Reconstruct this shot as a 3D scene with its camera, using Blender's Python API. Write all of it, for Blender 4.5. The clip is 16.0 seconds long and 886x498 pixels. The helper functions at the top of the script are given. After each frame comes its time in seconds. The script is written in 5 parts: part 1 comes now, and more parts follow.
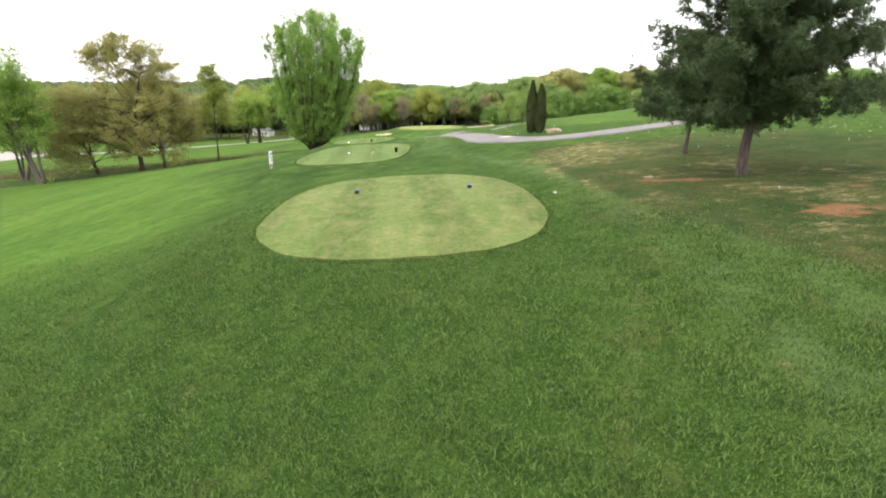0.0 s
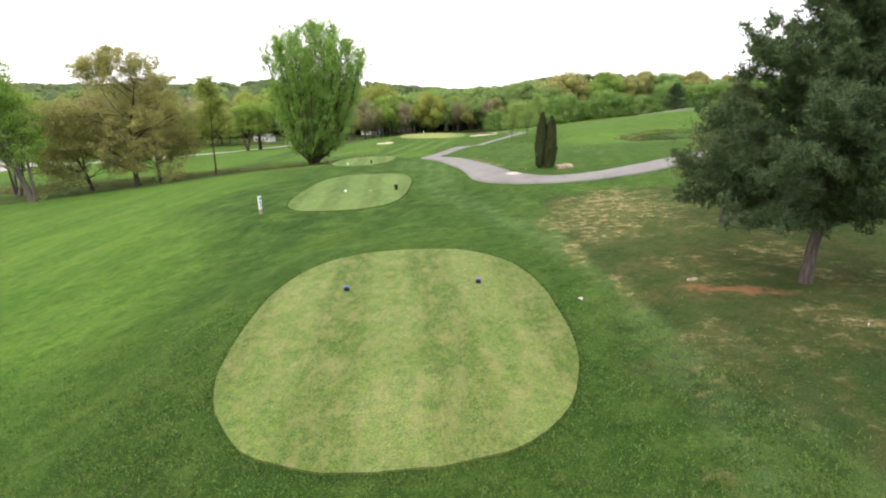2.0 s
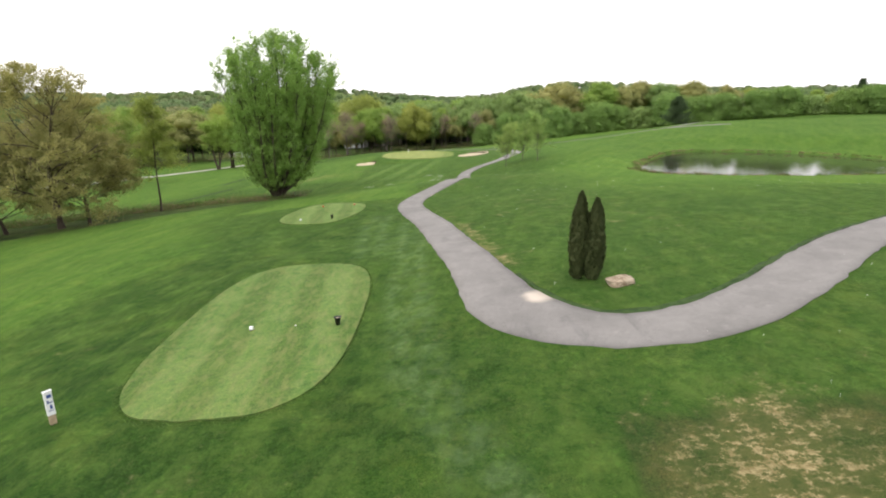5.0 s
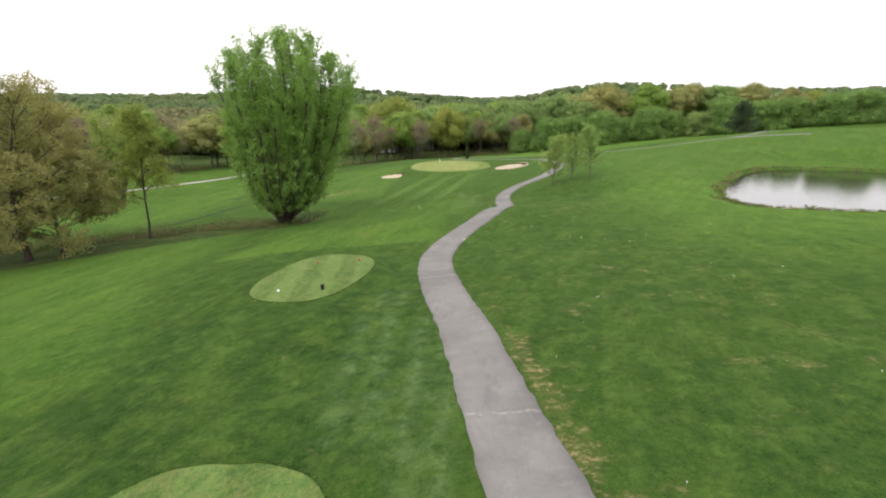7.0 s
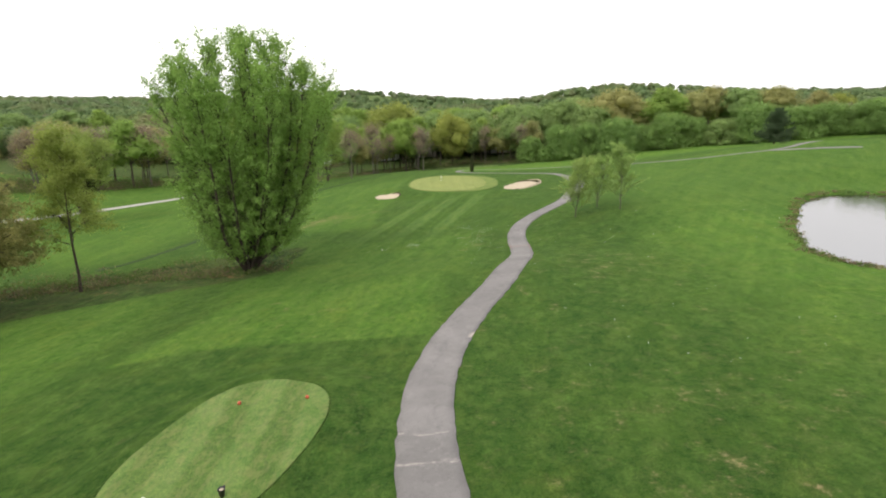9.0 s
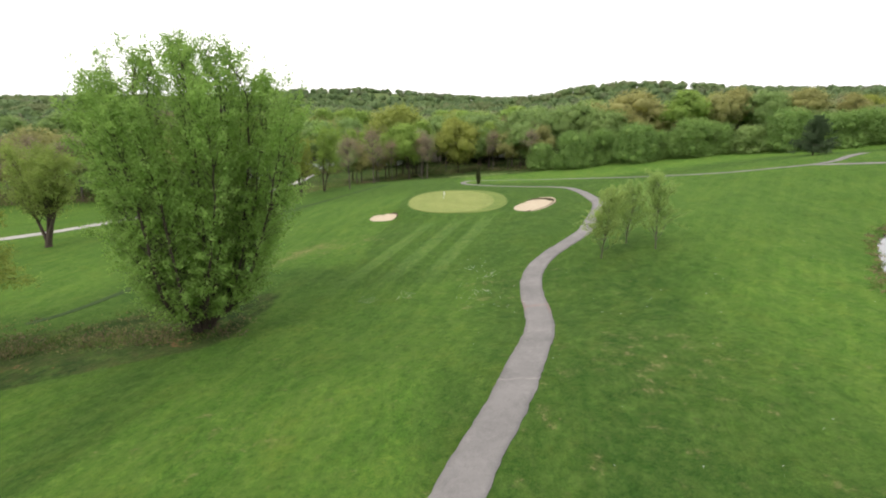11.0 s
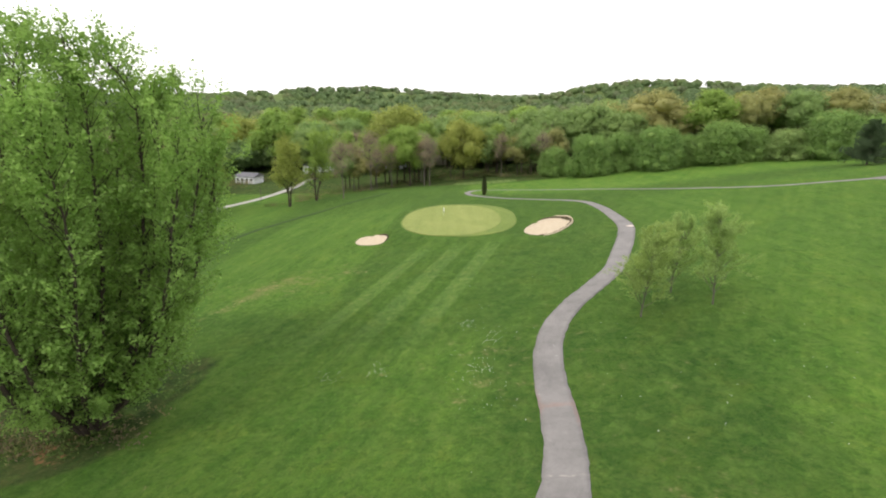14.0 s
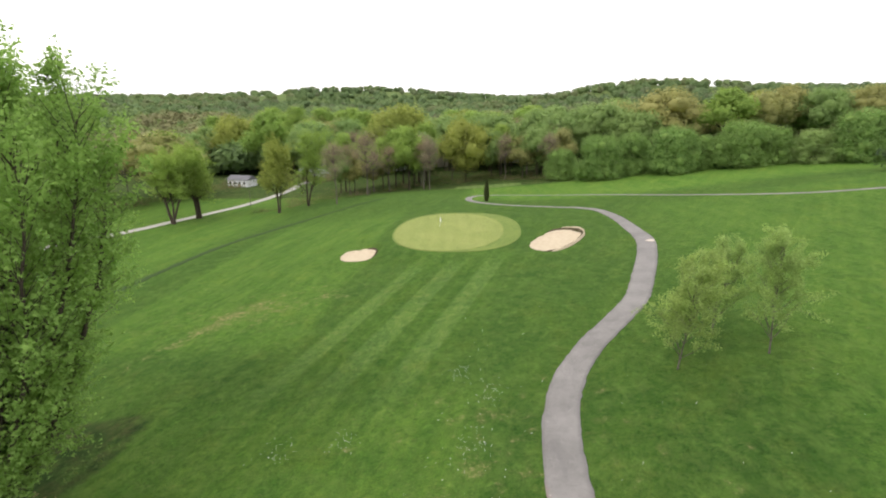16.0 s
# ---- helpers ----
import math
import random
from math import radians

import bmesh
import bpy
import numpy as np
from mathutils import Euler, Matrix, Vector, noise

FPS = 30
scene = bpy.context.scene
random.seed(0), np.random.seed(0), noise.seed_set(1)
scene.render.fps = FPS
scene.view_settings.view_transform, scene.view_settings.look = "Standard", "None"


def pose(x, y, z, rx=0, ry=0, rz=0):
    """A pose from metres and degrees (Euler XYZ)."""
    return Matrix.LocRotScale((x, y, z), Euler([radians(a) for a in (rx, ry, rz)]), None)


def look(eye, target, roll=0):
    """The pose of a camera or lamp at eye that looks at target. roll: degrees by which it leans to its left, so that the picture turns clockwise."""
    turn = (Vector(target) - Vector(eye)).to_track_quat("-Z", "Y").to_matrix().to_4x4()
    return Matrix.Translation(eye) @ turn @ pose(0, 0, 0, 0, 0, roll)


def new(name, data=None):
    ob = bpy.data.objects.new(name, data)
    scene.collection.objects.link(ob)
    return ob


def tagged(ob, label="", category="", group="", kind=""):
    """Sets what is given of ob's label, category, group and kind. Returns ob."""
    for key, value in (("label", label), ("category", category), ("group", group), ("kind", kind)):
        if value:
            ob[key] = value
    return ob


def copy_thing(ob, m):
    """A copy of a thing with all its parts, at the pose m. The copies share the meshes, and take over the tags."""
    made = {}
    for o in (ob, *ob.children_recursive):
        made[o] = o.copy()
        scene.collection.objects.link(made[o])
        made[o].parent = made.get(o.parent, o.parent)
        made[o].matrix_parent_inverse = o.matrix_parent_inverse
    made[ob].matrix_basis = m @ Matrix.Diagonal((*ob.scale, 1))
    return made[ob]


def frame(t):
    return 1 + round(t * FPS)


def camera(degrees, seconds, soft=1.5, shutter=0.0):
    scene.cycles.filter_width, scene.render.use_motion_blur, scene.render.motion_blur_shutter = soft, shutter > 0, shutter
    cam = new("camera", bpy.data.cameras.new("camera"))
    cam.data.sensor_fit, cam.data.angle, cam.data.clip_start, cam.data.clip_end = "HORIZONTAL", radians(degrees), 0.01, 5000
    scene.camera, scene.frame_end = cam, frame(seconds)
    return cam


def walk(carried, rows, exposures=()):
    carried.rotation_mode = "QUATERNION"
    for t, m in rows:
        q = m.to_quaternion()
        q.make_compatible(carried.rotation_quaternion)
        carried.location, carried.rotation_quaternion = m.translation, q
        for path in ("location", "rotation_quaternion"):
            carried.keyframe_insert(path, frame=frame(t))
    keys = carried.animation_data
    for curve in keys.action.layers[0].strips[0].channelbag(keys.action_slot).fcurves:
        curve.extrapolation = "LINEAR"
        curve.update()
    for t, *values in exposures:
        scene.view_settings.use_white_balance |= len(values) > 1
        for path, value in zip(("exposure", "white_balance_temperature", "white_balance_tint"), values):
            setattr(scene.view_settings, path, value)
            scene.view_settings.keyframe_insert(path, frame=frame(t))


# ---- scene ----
cam = camera(81.18, 16.0, soft=2.0)
# seconds, then x, y, z in metres and the turns about x, y and z in degrees
ROWS = [
    (0.0, -0.000, 0.000, 3.000, 74.017, -0.249, 0.071),
    (0.5, -0.035, 0.347, 3.444, 74.127, -0.180, 0.297),
    (1.0, -0.052, 0.996, 4.089, 74.043, -0.208, 0.404),
    (1.5, -0.077, 1.991, 4.717, 74.003, -0.237, 0.438),
    (2.0, -0.080, 3.262, 5.199, 74.101, -0.186, 0.304),
    (2.5, -0.051, 4.851, 5.630, 74.084, -0.122, 0.119),
    (3.0, -0.019, 6.916, 6.105, 74.017, -0.075, -0.072),
    (3.5, 0.062, 9.470, 6.601, 73.988, -0.037, -0.376),
    (4.0, 0.184, 12.535, 7.093, 74.229, 0.037, -0.715),
    (4.5, 0.327, 15.683, 7.491, 74.543, 0.076, -1.042),
    (5.0, 0.471, 19.162, 7.860, 74.804, -0.007, -0.963),
    (7.5, 0.096, 38.905, 10.031, 74.837, -0.113, 3.057),
    (8.0, -0.218, 42.692, 10.734, 74.828, -0.130, 2.908),
    (8.5, -0.269, 46.760, 11.264, 74.864, -0.111, 2.901),
    (9.0, -0.098, 51.120, 11.693, 74.928, 0.086, 3.054),
    (11.5, 0.261, 67.762, 14.762, 74.550, 0.095, 4.106),
    (12.0, 0.391, 70.586, 14.946, 74.510, 0.119, 4.322),
    (12.5, 0.529, 73.293, 15.036, 74.471, 0.143, 4.554),
    (13.0, 0.651, 75.825, 15.066, 74.510, 0.126, 4.648),
    (13.5, 0.795, 78.370, 15.177, 74.489, 0.121, 4.741),
    (14.0, 0.953, 80.953, 15.306, 74.436, 0.114, 4.900),
    (14.5, 1.076, 83.406, 15.473, 74.443, 0.126, 5.031),
    (15.0, 1.246, 85.989, 15.420, 74.433, 0.167, 5.161),
    (15.5, 1.411, 88.571, 15.279, 74.443, 0.209, 5.279),
    (16.0, 1.564, 91.190, 15.072, 74.441, 0.223, 5.451),
]
EXPOSURES = [(0.0, 0.88), (3.0, 0.64), (5.0, 0.52), (7.5, 0.36), (9.0, 0.37), (11.5, 0.42), (16.0, 0.48)]
walk(cam, [(t, pose(x, y, z, rx, ry, rz)) for t, x, y, z, rx, ry, rz in ROWS], exposures=EXPOSURES)

# ---- light ----
world = bpy.data.worlds.new("sky")
scene.world = world
world.use_nodes = True
wn, wl = world.node_tree.nodes, world.node_tree.links
wn.clear()
sky = wn.new("ShaderNodeTexSky")
sky.sky_type = "NISHITA"
sky.sun_disc = False
sky.sun_elevation, sky.sun_rotation = radians(52), radians(-35)
sky.air_density, sky.dust_density, sky.ozone_density = 1.0, 6.0, 1.0
veil = wn.new("ShaderNodeMix")
veil.data_type = "RGBA"
veil.inputs["Factor"].default_value = 0.82
veil.inputs["B"].default_value = (8.9, 8.6, 8.75, 1)
back = wn.new("ShaderNodeBackground")
back.inputs["Strength"].default_value = 0.15
wout = wn.new("ShaderNodeOutputWorld")
wl.new(sky.outputs["Color"], veil.inputs["A"])
wl.new(veil.outputs["Result"], back.inputs["Color"])
wl.new(back.outputs["Background"], wout.inputs["Surface"])

sun = new("sun", bpy.data.lights.new("sun", "SUN"))
sun.data.energy, sun.data.angle, sun.data.color = 1.1, radians(14), (1.0, 0.95, 0.87)
sun.matrix_world = look((-30, -42, 66), (0, 0, 0))


# ---- materials ----
class Nodes:
    """A short hand for one node material."""

    def __init__(self, name, rough=0.9, spec=0.3):
        self.mat = bpy.data.materials.new(name)
        self.mat.use_nodes = True
        self.tree = self.mat.node_tree
        self.bsdf = self.tree.nodes["Principled BSDF"]
        self.out = self.tree.nodes["Material Output"]
        self.bsdf.inputs["Roughness"].default_value = rough
        self.bsdf.inputs["Specular IOR Level"].default_value = spec
        self.place = self.tree.nodes.new("ShaderNodeTexCoord").outputs["Object"]

    def put(self, socket, value):
        if isinstance(value, bpy.types.NodeSocket):
            self.tree.links.new(value, socket)
        elif isinstance(value, (tuple, list)) and len(value) == 3 and socket.type == "RGBA":
            socket.default_value = (*value, 1)
        else:
            socket.default_value = value

    def noise(self, scale, detail=4.0, rough=0.55, stretch=None, turn=0.0):
        n = self.tree.nodes.new("ShaderNodeTexNoise")
        n.inputs["Scale"].default_value, n.inputs["Detail"].default_value, n.inputs["Roughness"].default_value = scale, detail, rough
        where = self.place
        if stretch:
            m = self.tree.nodes.new("ShaderNodeMapping")
            m.vector_type = "TEXTURE"
            m.inputs["Scale"].default_value, m.inputs["Rotation"].default_value = [1 / k for k in stretch], (0, 0, turn)
            self.put(m.inputs["Vector"], where)
            where = m.outputs["Vector"]
        self.put(n.inputs["Vector"], where)
        return n.outputs["Fac"]

    def ramp(self, fac, lo, hi):
        n = self.tree.nodes.new("ShaderNodeMapRange")
        n.interpolation_type = "SMOOTHSTEP"
        self.put(n.inputs["Value"], fac)
        n.inputs["From Min"].default_value, n.inputs["From Max"].default_value = lo, hi
        return n.outputs["Result"]

    def mix(self, fac, a, b, how="MIX"):
        n = self.tree.nodes.new("ShaderNodeMix")
        n.data_type, n.blend_type = "RGBA", how
        self.put(n.inputs["Factor"], fac)
        self.put(n.inputs["A"], a)
        self.put(n.inputs["B"], b)
        return n.outputs["Result"]

    def calc(self, how, a, b=0.0):
        n = self.tree.nodes.new("ShaderNodeMath")
        n.operation = how
        self.put(n.inputs[0], a)
        self.put(n.inputs[1], b)
        return n.outputs[0]

    def layer(self, name, colour=False):
        n = self.tree.nodes.new("ShaderNodeAttribute")
        n.attribute_name = name
        return n.outputs["Color" if colour else "Fac"]

    def chance(self):
        return self.tree.nodes.new("ShaderNodeObjectInfo").outputs["Random"]

    def island(self):
        return self.tree.nodes.new("ShaderNodeNewGeometry").outputs["Random Per Island"]

    def bump(self, fac, strength, distance):
        n = self.tree.nodes.new("ShaderNodeBump")
        n.inputs["Strength"].default_value, n.inputs["Distance"].default_value = strength, distance
        self.put(n.inputs["Height"], fac)
        self.put(self.bsdf.inputs["Normal"], n.outputs["Normal"])

    def colour(self, value):
        self.put(self.bsdf.inputs["Base Color"], value)
        return self.mat

    def leafy(self, value, share=0.35):
        """Leaves: part of the light comes through."""
        self.colour(value)
        t = self.tree.nodes.new("ShaderNodeBsdfTranslucent")
        m = self.tree.nodes.new("ShaderNodeMixShader")
        self.put(t.inputs["Color"], value)
        m.inputs[0].default_value = share
        self.tree.links.new(self.bsdf.outputs[0], m.inputs[1])
        self.tree.links.new(t.outputs[0], m.inputs[2])
        self.tree.links.new(m.outputs[0], self.out.inputs["Surface"])
        return self.mat


# the grass lies along the line of play, so its patches run that way
LIE = (1.0, 0.8, 1.0)


def grass_base(n, deep, mid, pale):
    """Turf colour out of patches of four sizes and the grain of the blades."""
    a = n.mix(n.ramp(n.noise(0.16, 4), 0.40, 0.60), deep, mid)
    a = n.mix(n.calc("MULTIPLY", n.ramp(n.noise(1.1, 5, 0.68, LIE), 0.42, 0.70), 0.55), a, pale)
    a = n.mix(n.calc("MULTIPLY", n.ramp(n.noise(6.5, 5, 0.72, LIE), 0.46, 0.60), 0.70), a, n.mix(1.0, a, (1.42, 1.22, 1.2), "MULTIPLY"))
    a = n.mix(n.calc("MULTIPLY", n.ramp(n.noise(3.2, 5, 0.72, LIE), 0.50, 0.64), 0.55), a, n.mix(1.0, a, (0.62, 0.72, 0.8), "MULTIPLY"))
    a = n.mix(n.calc("MULTIPLY", n.ramp(n.noise(4.4, 4, 0.65, LIE), 0.60, 0.68), 0.55), a, n.mix(1.0, a, (0.55, 0.66, 0.72), "MULTIPLY"))
    return n.mix(n.ramp(n.noise(30.0, 4, 0.8), 0.40, 0.60), n.mix(1.0, a, (0.60, 0.66, 0.62), "MULTIPLY"), n.mix(1.0, a, (1.32, 1.26, 1.2), "MULTIPLY"))


def ground_material():
    n = Nodes("turf", 1.0, 0.05)
    rough_turf = grass_base(n, (0.037, 0.082, 0.016), (0.045, 0.093, 0.017), (0.076, 0.118, 0.030))
    fair = grass_base(n, (0.068, 0.149, 0.022), (0.087, 0.174, 0.027), (0.117, 0.190, 0.041))
    wild = grass_base(n, (0.024, 0.050, 0.014), (0.046, 0.068, 0.022), (0.090, 0.082, 0.036))
    wiggle = n.calc("SUBTRACT", n.noise(1.3, 4), 0.5)
    fairway = n.ramp(n.calc("ADD", n.layer("fairway"), n.calc("MULTIPLY", wiggle, 0.35)), 0.1, 1.0)
    c = n.mix(fairway, rough_turf, fair)
    stripe = n.layer("stripe")
    c = n.mix(n.layer("mown"), c, n.mix(n.ramp(stripe, 0.2, 0.8), n.mix(1.0, c, (0.84, 0.88, 0.84), "MULTIPLY"), n.mix(1.0, c, (1.38, 1.21, 1.62), "MULTIPLY")))
    streak = n.ramp(n.noise(0.55, 3, 0.5, (1.0, 0.07, 1.0), radians(4)), 0.42, 0.62)
    c = n.mix(n.calc("MULTIPLY", streak, n.calc("MULTIPLY", fairway, 0.42)), c, (0.128, 0.190, 0.036))
    wildness = n.ramp(n.calc("ADD", n.layer("wild"), n.calc("MULTIPLY", wiggle, 0.5)), 0.35, 0.65)
    c = n.mix(wildness, c, wild)
    c = n.mix(n.layer("woodfloor"), c, n.mix(n.noise(0.05, 4), (0.085, 0.120, 0.040), (0.130, 0.160, 0.062)))
    rows = n.ramp(n.noise(0.8, 3, 0.6, (1.0, 0.05, 1.0), radians(-12)), 0.42, 0.60)
    slant = n.ramp(n.noise(0.7, 3, 0.6, (1.0, 0.05, 1.0), radians(-31)), 0.42, 0.60)
    lines = n.mix(n.layer("field"), rows, slant)
    c = n.mix(n.calc("MULTIPLY", lines, 0.55), n.mix(1.0, c, (0.92, 0.95, 0.93), "MULTIPLY"), n.mix(1.0, c, (1.26, 1.15, 1.15), "MULTIPLY"))
    track = n.calc("MULTIPLY", n.layer("track"), n.ramp(n.noise(1.1, 4, 0.7), 0.3, 0.7))
    c = n.mix(n.calc("MULTIPLY", track, 0.75), c, (0.140, 0.198, 0.082))
    # darker turf: long grass, with shade put into its colour
    c = n.mix(n.calc("MULTIPLY", n.layer("lush_shade"), n.ramp(n.noise(0.5, 4), 0.35, 0.6)), c, n.mix(1.0, c, (0.58, 0.66, 0.68), "MULTIPLY"))
    c = n.mix(n.calc("MULTIPLY", n.ramp(n.noise(0.62, 6, 0.78, LIE), 0.46, 0.64), 0.62), c, n.mix(n.noise(2.0, 4, 0.7), (0.055, 0.112, 0.020), (0.100, 0.150, 0.034)))
    c = n.mix(n.calc("MULTIPLY", n.ramp(n.noise(1.9, 7, 0.82, LIE), 0.50, 0.59), 0.75), c, n.mix(1.0, c, (0.56, 0.70, 0.64), "MULTIPLY"))
    c = n.mix(n.calc("MULTIPLY", n.ramp(n.noise(1.35, 7, 0.82, LIE), 0.52, 0.61), 0.75), c, n.mix(1.0, c, (1.30, 1.27, 1.25), "MULTIPLY"))
    c = n.mix(n.calc("MULTIPLY", n.ramp(n.noise(0.21, 7, 0.80), 0.50, 0.66), 0.50), c, n.mix(1.0, c, (1.26, 1.02, 0.95), "MULTIPLY"))
    thatch = n.calc("MULTIPLY", n.ramp(n.noise(2.7, 7, 0.85), 0.575, 0.68), n.ramp(n.noise(0.33, 5, 0.7), 0.40, 0.62))
    c = n.mix(n.calc("MULTIPLY", thatch, 0.60), c, (0.175, 0.170, 0.068))
    fresh = n.calc("MULTIPLY", n.ramp(n.noise(4.6, 6, 0.82), 0.56, 0.66), 0.40)
    c = n.mix(fresh, c, (0.085, 0.185, 0.030))
    olive = n.ramp(n.calc("ADD", n.layer("olive"), n.calc("MULTIPLY", wiggle, 0.4)), 0.25, 0.75)
    c = n.mix(n.calc("MULTIPLY", olive, 0.84), c, n.mix(n.ramp(n.noise(0.9, 6, 0.75), 0.42, 0.60), wild, n.mix(1.0, wild, (1.35, 1.12, 1.15), "MULTIPLY")))
    dry = n.calc("ADD", n.layer("dry"), n.calc("MULTIPLY", n.calc("SUBTRACT", n.noise(0.6, 6, 0.75), 0.5), 2.6))
    dryness = n.ramp(dry, 0.25, 0.95)
    c = n.mix(n.calc("MULTIPLY", dryness, 0.55), c, n.mix(n.noise(9.0, 4, 0.7), (0.090, 0.106, 0.034), (0.160, 0.142, 0.056)))
    tuft = n.ramp(n.noise(2.6, 6, 0.80, (0.9, 1.15, 1.0)), 0.50, 0.58)
    c = n.mix(n.calc("MULTIPLY", n.calc("MULTIPLY", tuft, dryness), 0.95), c, n.mix(n.ramp(n.noise(7.0, 5, 0.75), 0.35, 0.65), (0.20, 0.150, 0.068), (0.43, 0.335, 0.190)))
    clump = n.ramp(n.noise(3.8, 4, 0.6, (0.85, 1.25, 1.0), 0.4), 0.55, 0.65)
    c = n.mix(n.calc("MULTIPLY", n.calc("MULTIPLY", clump, dryness), 0.75), c, (0.046, 0.072, 0.020))
    soil = n.calc("ADD", n.layer("soil"), n.calc("MULTIPLY", n.calc("SUBTRACT", n.noise(1.1, 5, 0.7), 0.5), 1.6))
    c = n.mix(n.calc("MULTIPLY", n.ramp(soil, 0.55, 0.82), 0.90), c, n.mix(n.noise(6, 4), (0.19, 0.082, 0.042), (0.33, 0.170, 0.095)))
    c = n.mix(1.0, c, (0.98, 1.02, 0.97), "MULTIPLY")
    n.bump(n.calc("ADD", n.noise(30.0, 5, 0.8), n.calc("MULTIPLY", n.noise(6.0, 6, 0.75), 2.0)), 0.75, 0.06)
    n.bsdf.inputs["Sheen Weight"].default_value = 0.03
    n.bsdf.inputs["Sheen Roughness"].default_value = 0.45
    n.put(n.bsdf.inputs["Sheen Tint"], (0.62, 0.80, 0.30))
    return n.colour(c)


def tee_material(name, deep, mid, pale, straw, bands=0.9):
    n = Nodes(name, 0.95, 0.15)
    c = grass_base(n, deep, mid, pale)
    axes = n.tree.nodes.new("ShaderNodeSeparateXYZ")
    n.put(axes.inputs[0], n.place)
    across = n.calc("ADD", n.calc("ADD", n.calc("MULTIPLY", axes.outputs["X"], 2.5), n.calc("MULTIPLY", axes.outputs["Y"], 0.26)), n.calc("MULTIPLY", n.noise(0.35, 3, 0.6), 2.2))
    band = n.ramp(n.calc("SINE", across), -0.55, 0.55)
    c = n.mix(n.calc("MULTIPLY", n.calc("SUBTRACT", 1.0, band), bands), c, n.mix(1.0, c, (0.70, 0.75, 0.64), "MULTIPLY"))
    worn = n.ramp(n.calc("ADD", n.noise(1.9, 6, 0.75, (1.5, 0.6, 1.0)), n.calc("MULTIPLY", n.noise(11, 4, 0.7), 0.25)), 0.56, 0.80)
    c = n.mix(n.calc("MULTIPLY", worn, straw), c, (0.26, 0.225, 0.10))
    n.bump(n.noise(45.0, 4, 0.75), 0.5, 0.02)
    return n.colour(c)


def leaf_material(name, low, high, share=0.35):
    n = Nodes(name, 0.75, 0.25)
    c = n.mix(n.calc("ADD", 0.22, n.calc("MULTIPLY", n.island(), 0.56)), low, high)
    c = n.mix(n.calc("MULTIPLY", n.chance(), 0.5), c, n.mix(1.0, c, (1.22, 1.02, 0.95), "MULTIPLY"))
    c = n.mix(n.ramp(n.noise(0.35, 3), 0.4, 0.6), n.mix(1.0, c, (0.80, 0.82, 0.82), "MULTIPLY"), c)
    return n.leafy(c, share)


def bark_material(name, low, high):
    n = Nodes(name, 0.95, 0.2)
    grain = n.noise(5.0, 6, 0.7, (3.0, 3.0, 0.5))
    n.bump(grain, 0.8, 0.04)
    return n.colour(n.mix(n.ramp(grain, 0.3, 0.7), low, high))


def plain_material(name, low, high, scale=6.0, rough=0.6, relief=0.15, spec=0.4):
    n = Nodes(name, rough, spec)
    f = n.noise(scale, 5, 0.65)
    n.bump(f, relief, 0.02)
    return n.colour(n.mix(n.ramp(f, 0.3, 0.7), low, high))


def path_material():
    n = Nodes("worn_asphalt", 0.9, 0.2)
    c = n.mix(n.ramp(n.noise(0.35, 5, 0.6), 0.3, 0.7), (0.174, 0.167, 0.158), (0.234, 0.224, 0.212))
    c = n.mix(n.calc("MULTIPLY", n.ramp(n.noise(2.2, 6, 0.75), 0.52, 0.8), 0.7), c, (0.310, 0.295, 0.278))
    c = n.mix(n.calc("MULTIPLY", n.ramp(n.noise(0.9, 5, 0.7, (1.0, 0.25, 1.0)), 0.54, 0.70), 0.5), c, (0.140, 0.135, 0.132))
    c = n.mix(n.calc("MULTIPLY", n.ramp(n.noise(40, 4, 0.8), 0.35, 0.7), 0.5), c, n.mix(1.0, c, (0.6, 0.6, 0.6), "MULTIPLY"))
    crack = n.ramp(n.noise(0.8, 7, 0.8), 0.492, 0.5)
    crack2 = n.ramp(n.noise(0.8, 7, 0.8), 0.508, 0.5)
    c = n.mix(n.calc("MULTIPLY", n.calc("MULTIPLY", crack, crack2), 0.6), c, (0.075, 0.07, 0.065))
    axes = n.tree.nodes.new("ShaderNodeSeparateXYZ")
    n.put(axes.inputs[0], n.place)
    wavy = n.calc("ADD", axes.outputs["Y"], n.calc("MULTIPLY", n.noise(0.8, 4, 0.6), 0.9))
    for at in (50.2, 68.7, 70.9, 95.0, 104.6):
        seam = n.ramp(n.calc("ABSOLUTE", n.calc("SUBTRACT", wavy, at)), 0.11, 0.05)
        c = n.mix(n.calc("MULTIPLY", n.calc("MULTIPLY", seam, n.ramp(n.noise(3.0, 4, 0.7), 0.42, 0.62)), 0.6), c, (0.38, 0.35, 0.31))
    c = n.mix(n.ramp(n.layer("dust"), 0.3, 0.8), c, (0.50, 0.44, 0.37))
    c = n.mix(n.calc("MULTIPLY", n.ramp(n.calc("ADD", n.layer("rust"), n.calc("SUBTRACT", n.noise(3.0, 4, 0.7), 0.5)), 0.3, 0.8), 0.42), c, (0.26, 0.165, 0.135))
    n.bump(n.noise(55.0, 4, 0.8), 0.4, 0.01)
    return n.colour(c)


def water_material():
    n = Nodes("pond_water", 0.03, 0.5)
    n.bsdf.inputs["IOR"].default_value = 4.5
    n.bump(n.noise(2.2, 3, 0.5, (1.0, 0.5, 1.0)), 0.42, 0.03)
    return n.colour((0.030, 0.034, 0.020))


